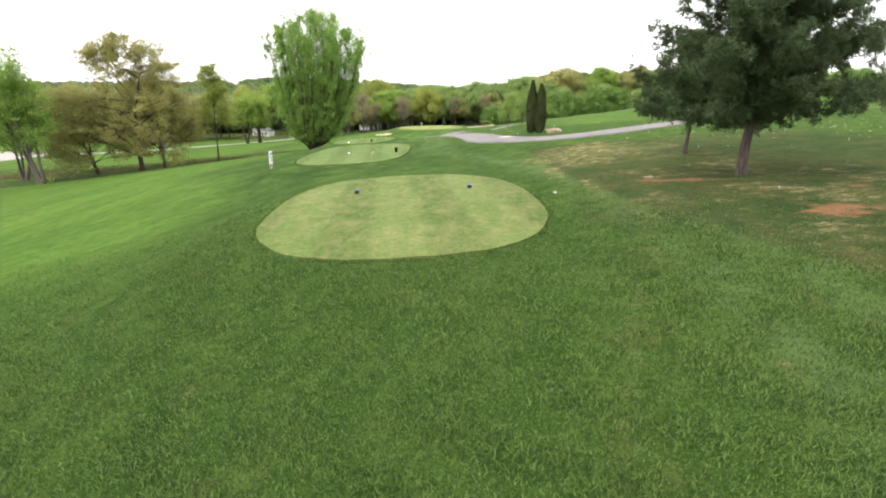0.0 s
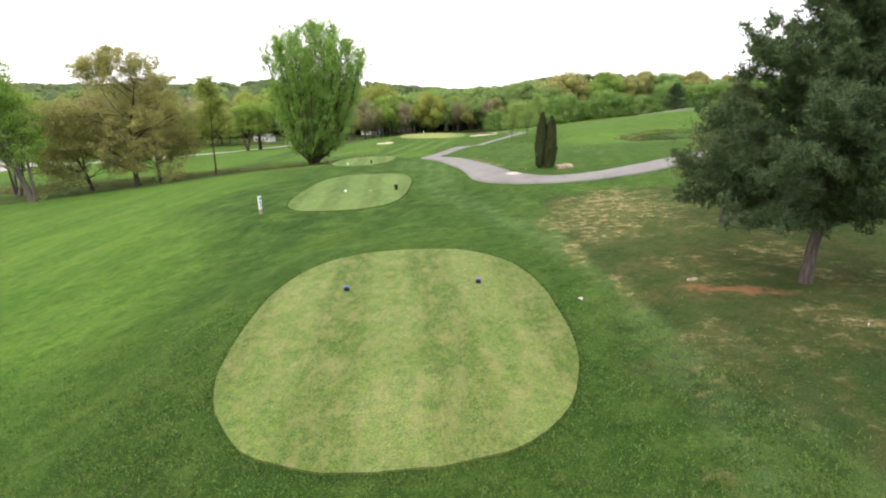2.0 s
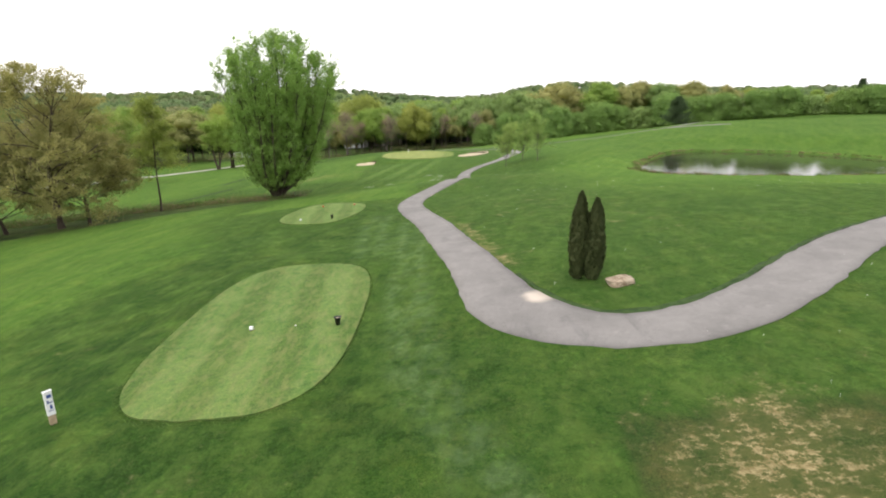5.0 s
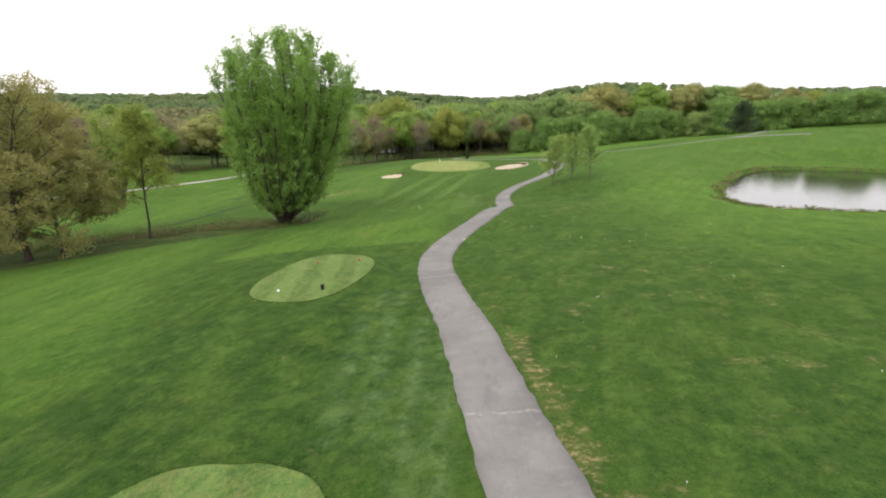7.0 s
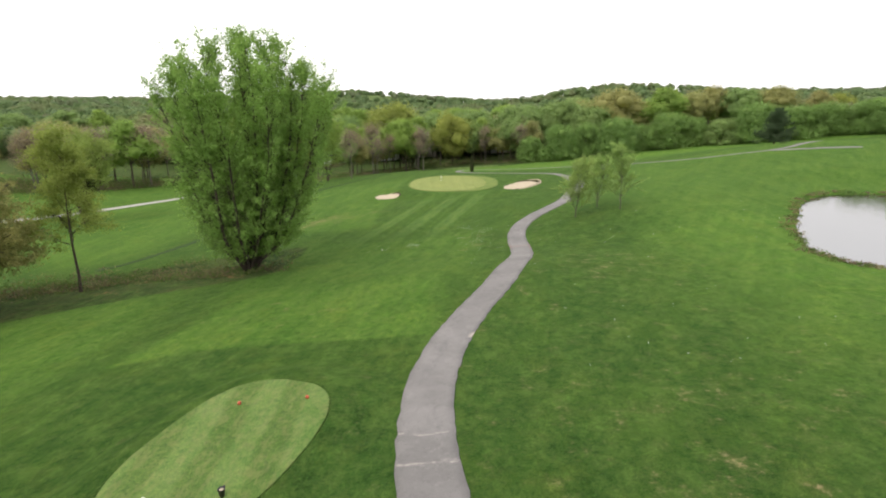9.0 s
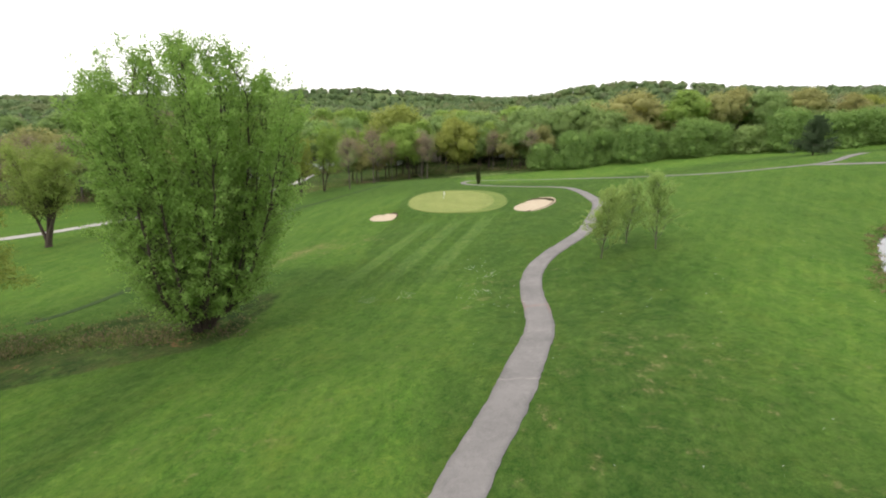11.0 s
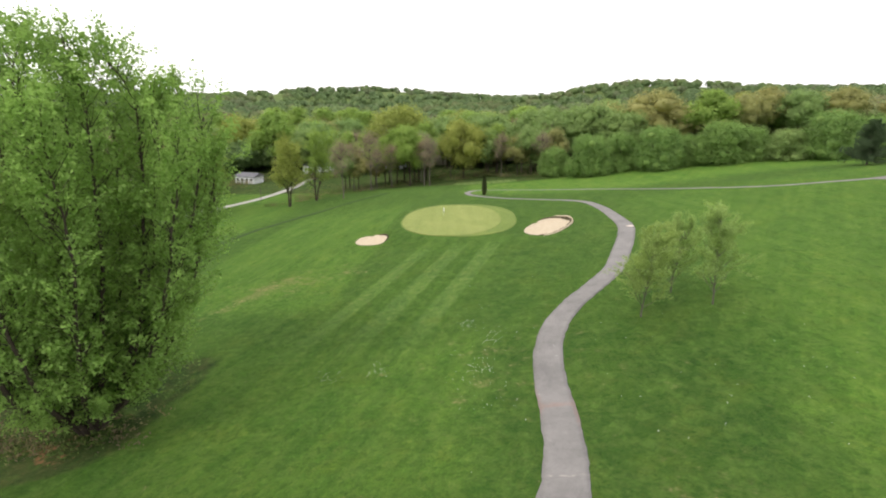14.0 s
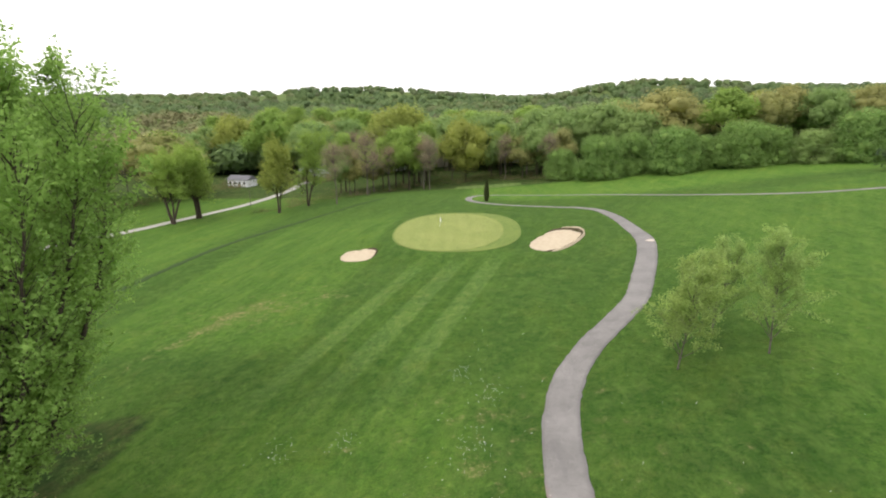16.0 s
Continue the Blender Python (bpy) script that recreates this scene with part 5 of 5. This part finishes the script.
def brush(name, spots, label, seed):
    """Low brush, briars and dead stems: spots of x, y, size."""
    r = np.random.default_rng(seed)
    verts, cols = [], []
    for x, y, size in spots:
        g = ground_z(x, y)
        n = int(45 * size) + 14
        c = np.array((x, y, g)) + r.normal(0, 1, (n, 3)) * np.array((size, size, size * 0.28)) + np.array((0, 0, size * 0.3))
        c[:, 2] = np.maximum(c[:, 2], g)
        a = r.normal(0, 1, (n, 3))
        a /= np.linalg.norm(a, axis=1)[:, None]
        b = np.cross(a, r.normal(0, 1, (n, 3)))
        b /= np.linalg.norm(b, axis=1)[:, None]
        s = r.uniform(0.08, 0.2, (n, 1)) * max(1.0, size) ** 0.6
        verts.append(np.stack([c - a * s, c - b * s * 0.7, c + a * s], 1).reshape(-1, 3))
        tint = np.array(((0.13, 0.19, 0.045), (0.17, 0.135, 0.08), (0.09, 0.145, 0.035), (0.22, 0.20, 0.09)))[r.integers(0, 4)]
        cols.append(np.tile((*tint, 1), (n * 3, 1)))
    v, k = np.concatenate(verts), np.concatenate(cols)
    ob = mesh_part(name, v, np.arange(len(v)).reshape(-1, 3), WOODS, layers=[("tint", k)])
    return tagged(ob, label, "scrub", kind="stuff")


def bank_spots():
    r = np.random.default_rng(17)
    for i in range(420):
        t = r.uniform(0, 1)
        yield -24 - 66 * t + r.normal(0, 1.5), 108.5 - 14 * max(0, t - 0.25) + r.exponential(2.6), r.uniform(0.25, 0.9) * (1.0 + 0.9 * t)


def under_spots():
    r = np.random.default_rng(18)
    for i in range(420):
        x = r.uniform(-64, 30)
        yield x, np.interp(x, (-64, -52, -25, 0, 30), (225, 240, 274, 282, 262)) + r.exponential(14.0), r.uniform(0.6, 1.9)


brush("bank_scrub", bank_spots(), "low green and brown scrub on the uncut bank", 17)
def valley_spots():
    r = np.random.default_rng(19)
    for i in range(420):
        x = r.uniform(-190, -66)
        yield x, np.interp(x, (-190, -145, -117, -110, -108, -96, -66), (199, 205, 217, 234, 250, 296, 303)) + r.exponential(9.0), r.uniform(1.4, 3.4)


def reed_spots():
    r = np.random.default_rng(20)
    for i in range(420):
        p = POND_RIM[r.integers(0, len(POND_RIM))] - np.array((61, 115))
        q = np.array((61, 115)) + p * r.uniform(1.0, 1.035) + r.normal(0, 0.5, 2)
        yield q[0], q[1], r.uniform(0.16, 0.42)


brush("valley_scrub", valley_spots(), "green and brown scrub at the foot of the valley woods", 19)
brush("pond_reeds", reed_spots(), "dark tufts of rank grass round the pond's rim", 20)
brush("undergrowth", under_spots(), "brown and green undergrowth below the bare trees", 18)
plant(needle_tree("spruce_tree", 0, -1100, "dark conifer in front of the hedge", 9.5, 0.9, 5.4, 0.2, 71, 6000, NEEDLES, 0.42, z=-13), 86.3, 206.5, 1.0, 0, "")
plant(needle_tree("spruce_tree", 0, -1120, "dark conifer standing above the hedge", 12.5, 0.9, 4.4, 0.2, 72, 6000, NEEDLES, 0.45, z=-13), 166, 226, 1.0, 0, "")


def far_woods():
    """Wooded hills: thousands of crowns, coarser with distance."""
    r = np.random.default_rng(5)
    tints = np.array(((0.190, 0.172, 0.118), (0.100, 0.152, 0.066), (0.122, 0.192, 0.066), (0.150, 0.222, 0.074), (0.200, 0.262, 0.082), (0.212, 0.228, 0.092), (0.245, 0.222, 0.110)))
    verts, cols = [], []
    n = 0
    while n < 6500:
        d = 345 + 2300 * r.uniform(0, 1) ** 1.7
        t = radians(r.uniform(-64, 62))
        x, y = d * math.sin(t), d * math.cos(t)
        if y < 320 and x < 320:
            continue
        n += 1
        g = ground_z(x, y)
        tall, wide = r.uniform(13, 20), r.uniform(6.0, 9.0) * (1 + d / 4500)
        leaves = int(np.clip(160000 / d, 70, 340))
        low = 0.42 if d < 700 else 0.32
        lobes = 7 if d < 900 else 4
        k = r.normal(0, 1, (lobes, 3))
        k /= np.linalg.norm(k, axis=1)[:, None]
        k[:, 2] = np.abs(k[:, 2]) - 0.15
        k *= np.array((wide * 0.42, wide * 0.42, tall * 0.24)) if d < 650 else np.array((wide * 0.36, wide * 0.36, tall * 0.17))
        pick = r.integers(0, lobes, leaves)
        u = r.normal(0, 1, (leaves, 3))
        u /= np.linalg.norm(u, axis=1)[:, None]
        u[:, 2] = u[:, 2] * 0.92
        big = r.uniform(0.50, 0.68, lobes)[pick] * wide
        c = np.array((x, y, g + tall * low)) + k[pick] + u * (big * (r.uniform(0.75, 1.12, leaves) if d < 650 else r.uniform(0.88, 1.05, leaves)))[:, None]
        nrm = u + np.array((0, 0, 0.15)) + r.normal(0, 0.30 if d < 650 else 0.16, (leaves, 3))
        nrm /= np.linalg.norm(nrm, axis=1)[:, None]
        a = np.cross(nrm, r.normal(0, 1, (leaves, 3)))
        a /= np.linalg.norm(a, axis=1)[:, None]
        b = np.cross(nrm, a)
        s = wide * (5.2 / math.sqrt(leaves)) * 0.55 * r.uniform(0.6, 1.3, (leaves, 1))
        verts.append(np.stack([c - a * s, c - b * s, c + a * s * 0.8 + b * s * 0.5], 1).reshape(-1, 3))
        patch = noise.noise((x / 130, y / 130, 0.3)) + 0.35 * noise.noise((x / 35, y / 35, 5.0)) + r.normal(0, 0.16)
        tint = tints[int(np.clip((patch + 0.62) / 1.24 * 7, 0, 6))] * r.uniform(0.93, 1.10)
        # beyond 650 m the tint blends mostly into one pale green, as painted haze
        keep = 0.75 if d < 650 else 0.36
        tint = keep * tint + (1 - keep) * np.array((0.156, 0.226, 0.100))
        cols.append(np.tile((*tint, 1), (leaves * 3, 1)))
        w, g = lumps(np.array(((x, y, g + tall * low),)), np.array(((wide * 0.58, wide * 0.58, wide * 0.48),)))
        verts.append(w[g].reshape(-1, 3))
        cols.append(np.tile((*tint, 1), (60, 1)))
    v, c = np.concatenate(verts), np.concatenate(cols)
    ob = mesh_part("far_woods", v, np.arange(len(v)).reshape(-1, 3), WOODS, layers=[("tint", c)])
    return tagged(ob, "wooded hills in mixed spring greens and browns", "woods", kind="stuff")


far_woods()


# ---- things on the course ----
def tee_marker(x, y, z, turn):
    ob = base("tee_marker", x, y, "dark tee marker with a blue cap on worn turf", "tee marker", "blue tee markers", z, turn)
    part("block", box_bm(0.15, 0.12, 0.075, (0, 0, 0.058), 0.012), BLACK_PLASTIC, ob, "dark plastic base")
    part("cap", box_bm(0.16, 0.13, 0.04, (0, 0, 0.112), 0.014, taper=0.85), BLUE_PAINT, ob)
    part("spike", box_bm(0.02, 0.02, 0.10, (0, 0, 0.0), 0.003), TAN_WOOD, ob)
    return ob


def dome_marker(x, y, z, name, label, material, group, size=0.1):
    ob = base(name, x, y, label, "tee marker", group, z)
    part("dome", lathe_bm([(size * 0.55, 0), (size * 0.95, size * 0.35), (size, size * 0.8), (size * 0.85, size * 1.35), (size * 0.5, size * 1.75), (size * 0.1, size * 1.9)], 16), material, ob, smooth=True)
    part("spike", box_bm(0.02, 0.02, 0.12, (0, 0, -0.03), 0.003), TAN_WOOD, ob)
    return ob


def divot_bucket(x, y, z, turn):
    """An open tapered tub with a notched rim and pale sand inside."""
    ob = base("divot_bucket", x, y, "black plastic tub with pale sand on the tee", "bucket", "tubs on the tees", z, turn)
    bm = lathe_bm([(0.085, 0.0), (0.13, 0.31), (0.14, 0.32), (0.14, 0.335), (0.122, 0.335), (0.115, 0.26), (0.02, 0.26)], 18)
    part("tub", bm, BLACK_PLASTIC, ob, smooth=True)
    part("sand_fill", lathe_bm([(0.108, 0.263), (0.085, 0.285), (0.02, 0.30)], 14), SAND, ob, "pale divot sand", smooth=True)
    for s in (-1, 1):
        part("handle", box_bm(0.03, 0.085, 0.06, (s * 0.14, 0, 0.345), 0.007), BLACK_PLASTIC, ob)
    return ob


def tee_z(i, x):
    t = TEES[i]
    return t[6] + t[7] * (x - t[0]) + 0.045


tee_marker(-2.89, 17.15, tee_z(0, -2.89), 12)
tee_marker(0.88, 17.38, tee_z(0, 0.88), -4)
dome_marker(-7.0, 38.75, tee_z(1, -7.0), "tee_marker", "white ball-shaped tee marker", WHITE_PAINT, "white tee markers", 0.09)
divot_bucket(-3.5, 38.85, tee_z(1, -3.5), 20)
dome_marker(-5.25, 38.9, tee_z(1, -5.25), "golf_ball", "white golf ball lying on the tee", WHITE_PAINT, "loose balls", 0.035)
dome_marker(-11.95, 66.4, tee_z(2, -11.95), "tee_marker", "white ball-shaped tee marker", WHITE_PAINT, "white tee markers", 0.09)
divot_bucket(-9.1, 66.7, tee_z(2, -9.1), 70)
dome_marker(-11.2, 72.9, tee_z(2, -11.2), "tee_marker", "small red tee marker", RED_PAINT, "red tee markers", 0.09)
dome_marker(-8.0, 73.4, tee_z(2, -8.0), "tee_marker", "small red tee marker", RED_PAINT, "red tee markers", 0.09)


def hole_sign():
    """A squat white post with a slanted cap and dark blue print."""
    ob = base("hole_sign", -10.85, 32.8, "white square sign post with blue print beside the tee", "sign", turn=56, z=-1.12)
    bm = box_bm(0.25, 0.13, 0.86, (0, 0, 0.72), 0.015)
    part("post", bm, WHITE_PAINT, ob)
    part("foot", box_bm(0.22, 0.11, 0.36, (0, 0, 0.13), 0.01), TAN_WOOD, ob, "bare tan wooden foot")
    cap = box_bm(0.29, 0.18, 0.04, (0, 0, 0), 0.01)
    bmesh.ops.transform(cap, matrix=pose(0, 0, 1.165, -10, 0, 0), verts=cap.verts)
    part("cap", cap, WHITE_PAINT, ob)
    for w, h, x, z in ((0.15, 0.12, 0.01, 1.00), (0.07, 0.11, -0.05, 0.80), (0.08, 0.05, 0.05, 0.77), (0.08, 0.15, 0.02, 0.61), (0.15, 0.03, 0.0, 0.47)):
        part("print_bar", box_bm(w, 0.006, h, (x, -0.068, z)), INK_BLUE, ob, "dark blue printed bar")
    return ob


def boulder(x, y, sx, sy, sz, seed):
    bm = bmesh.new()
    bmesh.ops.create_icosphere(bm, subdivisions=4, radius=1)
    for v in bm.verts:
        p = v.co.copy()
        k = 1 + 0.22 * noise.noise(p * 1.3 + Vector((seed, 0, 0))) + 0.09 * noise.noise(p * 4 + Vector((0, seed, 0)))
        q = Vector((math.copysign(abs(p.x) ** 0.7, p.x) * sx, math.copysign(abs(p.y) ** 0.75, p.y) * sy, math.copysign(abs(p.z) ** 0.6, p.z) * sz))
        v.co = q * k
    ob = part("boulder", bm, ROCK, None, smooth=True)
    ob.matrix_world = pose(x, y, ground_z(x, y) + sz * 0.55, 4, -3, 20)
    return tagged(ob, "flat-topped tan sandstone boulder beside the evergreens", "rock")


sign = hole_sign()
sign.scale = (0.8, 0.8, 0.88)
boulder(8.25, 39.6, 0.60, 0.36, 0.19, 3.0)


def flagstick(x, y):
    ob = base("flagstick", x, y, "slim flagstick with a pale flag on the green", "golf flag", z=-5.6 + 0.02 * (x + 4) + 0.09)
    part("stick", lathe_bm([(0.018, -0.1), (0.016, 0.9), (0.012, 1.65)], 8), WHITE_PAINT, ob)
    verts, faces = [], []
    for i in range(9):
        for j in range(6):
            verts.append((0.02 + 0.20 * i / 8, 0.04 * math.sin(i * 1.1 + j * 0.3), 1.62 - 0.62 * j / 5 - 0.30 * i / 8))
    for i in range(8):
        for j in range(5):
            a = i * 6 + j
            faces.append((a, a + 1, a + 7, a + 6))
    flag = mesh_part("flag", verts, faces, WHITE_PAINT, ob, "pale yellow-white flag", smooth=True)
    flag.modifiers.new("thickness", "SOLIDIFY").thickness = 0.006
    return ob


flagstick(-7.5, 179.8)


def house(x, y, turn, wide, deep, tall, wall, label, windows):
    """A small far house: walls, pitched roof, door, windows."""
    ob = base("house", x, y, label, "house", "houses in the valley", turn=turn)
    part("wall", box_bm(wide, deep, tall + 1, (0, 0, tall / 2 - 0.5)), wall, ob)
    bm = bmesh.new()
    e, r = 0.4, deep * 0.26
    pts = [bm.verts.new(p) for p in ((-wide / 2 - e, -deep / 2 - e, tall), (wide / 2 + e, -deep / 2 - e, tall), (wide / 2 + e, deep / 2 + e, tall), (-wide / 2 - e, deep / 2 + e, tall), (-wide / 2 - e, 0, tall + r), (wide / 2 + e, 0, tall + r))]
    for f in ((0, 1, 5, 4), (2, 3, 4, 5), (0, 4, 3), (1, 2, 5), (3, 2, 1, 0)):
        bm.faces.new([pts[k] for k in f])
    part("roof", bm, ROOF_GREY, ob, "grey shingled roof")
    for k in range(windows):
        wx = -wide / 2 + wide * (k + 0.6) / (windows + 0.2)
        w = part("window", box_bm(1.15, 0.10, 1.25, (wx, -deep / 2 - 0.02, tall * 0.58), 0.02), WHITE_PAINT, ob)
        part("pane", box_bm(0.95, 0.04, 1.05, (wx, -deep / 2 - 0.07, tall * 0.58)), PANE, w)
    part("door", box_bm(0.95, 0.08, 2.05, (wide * 0.12, -deep / 2 - 0.03, 1.05), 0.02), TAN_WOOD, ob)
    return ob


house(-99, 291, -14, 9.5, 6.0, 2.8, SIDING, "long low white house beyond the road", 4)
house(-78, 318, -30, 12.0, 8.0, 4.0, SIDING, "white house partly behind roadside trees", 3)
house(-28, 345, 6, 17.0, 9.0, 6.0, SIDING_CREAM, "cream two-storey house behind bare trees", 4)
house(-46, 335, -10, 12.0, 8.0, 4.5, SIDING, "pale house seen between bare trunks", 3)
house(15, 350, 10, 11.0, 8.0, 5.0, SIDING, "white house deep in the trees", 3)


def utility_post(x, y, tall, label):
    ob = base("post", x, y, label, "post")
    part("shaft", lathe_bm([(0.09, -0.3), (0.08, tall * 0.6), (0.06, tall)], 8), BARK_GREY, ob)
    part("cap", lathe_bm([(0.085, tall), (0.085, tall + 0.05), (0.02, tall + 0.08)], 8), BARK_GREY, ob)


utility_post(-71.5, 240, 5.5, "weathered wooden pole beside the gravel road")
utility_post(-37.5, 253, 2.2, "short weathered wooden post at the wood's edge")


def paper_cup(x, y, turn, label):
    """A crushed paper cup lying on its side."""
    ob = base("paper_cup", x, y, label, "litter", turn=turn)
    bm = lathe_bm([(0.028, 0.0), (0.040, 0.085), (0.043, 0.088), (0.040, 0.09), (0.026, 0.004)], 12)
    bmesh.ops.transform(bm, matrix=pose(0, 0, 0.045, 82, 0, 0), verts=bm.verts)
    part("cup", bm, WHITE_PAINT, ob)
    band = lathe_bm([(0.0335, 0.030), (0.0385, 0.064), (0.0395, 0.064), (0.0345, 0.030)], 12)
    bmesh.ops.transform(band, matrix=pose(0, 0, 0.045, 82, 0, 0), verts=band.verts)
    part("band", band, RED_PAINT, ob, "faded red band")
    return ob


paper_cup(3.41, 15.87, 40, "crushed white paper cup in the rough by the tee")
stone = boulder(6.4, 16.1, 0.15, 0.07, 0.035, 7.0)
tagged(stone, "pale flat stone half sunk in bare soil", "rock")


# ---- grass and flowers ----
def grass_blades():
    """Single blades over the turf that the camera passes lowest."""
    r = np.random.default_rng(3)
    n = 430000
    y = 2.0 + 15 * r.uniform(0, 1, n) ** 1.15
    x = r.uniform(-1, 1, n) * (1.6 + 0.92 * y)
    keep = (r.uniform(0, 1, n) > (y - 8) / 10) & (r.uniform(0, 1, n) > 0.92 * ease(x - np.interp(y, (2, 6, 10, 14, 17), (6.2, 5.9, 5.2, 4.6, 4.5)), -0.3, 0.6))
    x, y = x[keep], y[keep]
    keep = oval(x, y, TEES[0]) > 1.01
    x, y = x[keep], y[keep]
    n = len(x)
    z = height(x, y)
    t = r.uniform(0, 2 * math.pi, n)
    tall = r.uniform(0.020, 0.062, n) * (0.75 + 0.5 * np.sin(x * 2.1 + np.sin(y * 1.7) * 2) ** 2)
    lean = r.normal(0, 0.6, (n, 2)) * tall[:, None]
    w = r.uniform(0.003, 0.007, n) * (1.0 + 0.07 * y)
    p = np.stack([x, y, z - 0.008], 1)
    s = np.stack([np.cos(t) * w, np.sin(t) * w, np.zeros(n)], 1)
    top = p + np.stack([lean[:, 0], lean[:, 1], tall], 1)
    v = np.stack([p - s, p + s, top], 1).reshape(-1, 3)
    ob = mesh_part("grass_blades", v, np.arange(n * 3).reshape(-1, 3), BLADES)
    return tagged(ob, "short uneven blades of green rough grass", "grass", kind="stuff")


def blade_material():
    n = Nodes("grass_blade", 0.7, 0.25)
    c = n.mix(n.ramp(n.island(), 0.15, 0.85), (0.024, 0.064, 0.011), (0.165, 0.245, 0.062))
    dry = n.ramp(n.noise(0.9, 5, 0.65), 0.58, 0.75)
    return n.leafy(n.mix(n.calc("MULTIPLY", dry, 0.6), c, (0.17, 0.16, 0.07)), 0.3)


def collar_blades():
    """Longer grass that stands round the rims of the tees."""
    r = np.random.default_rng(4)
    out = []
    for tee, count in zip(TEES, (8000, 7000, 4500)):
        cx, cy, a, b, turn, square = tee[:6]
        c, s = math.cos(radians(turn)), math.sin(radians(turn))
        t = r.uniform(0, 2 * math.pi, count)
        w = 1 / (np.abs(np.cos(t)) ** square + np.abs(np.sin(t)) ** square) ** (1 / square) * (1.003 + 0.035 * r.uniform(0, 1, count) ** 1.6)
        u, v = a * w * np.cos(t), b * w * np.sin(t)
        x, y = cx + u * c - v * s, cy + u * s + v * c
        z = height(x, y)
        tall = r.uniform(0.02, 0.06, count)
        turn2 = r.uniform(0, 2 * math.pi, count)
        wide = r.uniform(0.006, 0.012, count)
        p = np.stack([x, y, z - 0.01], 1)
        q = np.stack([np.cos(turn2) * wide, np.sin(turn2) * wide, np.zeros(count)], 1)
        tip = p + np.stack([r.normal(0, 0.4, count) * tall, r.normal(0, 0.4, count) * tall, tall], 1)
        out.append(np.stack([p - q, p + q, tip], 1).reshape(-1, 3))
    v = np.concatenate(out)
    ob = mesh_part("tee_collar_grass", v, np.arange(len(v)).reshape(-1, 3), BLADES)
    return tagged(ob, "longer grass standing round the tee rims", "grass", kind="stuff")


BLADES = blade_material()
grass_blades()
collar_blades()


def flowers():
    """Dandelion clocks and clover heads scattered on the rough."""
    r = np.random.default_rng(9)
    v, f = [], []
    spots = [(r.normal(19, 4), r.normal(27, 5)) for _ in range(110)] + [(r.uniform(3, 34), r.uniform(2, 60)) for _ in range(60)] + [(r.uniform(6, 45), r.uniform(60, 130)) for _ in range(120)] + [(r.normal(1.2, 2.2), r.normal(121, 9)) for _ in range(90)] + [(r.normal(a, 0.55), r.normal(b, 0.8)) for a, b in ((-0.6, 129), (1.7, 125), (0.8, 119), (-12, 119), (-8, 120)) for _ in range(34)]
    for x, y in spots:
        g = ground_z(x, y)
        s = r.uniform(0.010, 0.022) * (1.0 if y < 60 else 1.5)
        c = np.array((x, y, g + r.uniform(0.04, 0.12)))
        n = len(v)
        v += [tuple(c + np.array(o) * s) for o in ((1, 0, 0), (0, 1, 0), (-1, 0, 0), (0, -1, 0), (0, 0, 0.9), (0, 0, -0.8))]
        v += [(x - 0.003, y, g - 0.02), (x + 0.003, y, g - 0.02), tuple(c)]
        f += [(n + a, n + b, n + 4) for a, b in ((0, 1), (1, 2), (2, 3), (3, 0))] + [(n + b, n + a, n + 5) for a, b in ((0, 1), (1, 2), (2, 3), (3, 0))] + [(n + 6, n + 7, n + 8)]
    ob = mesh_part("wild_flowers", v, f, WHITE_PAINT)
    return tagged(ob, "scattered white dandelion heads in the rough", "flowers", kind="stuff")


flowers()
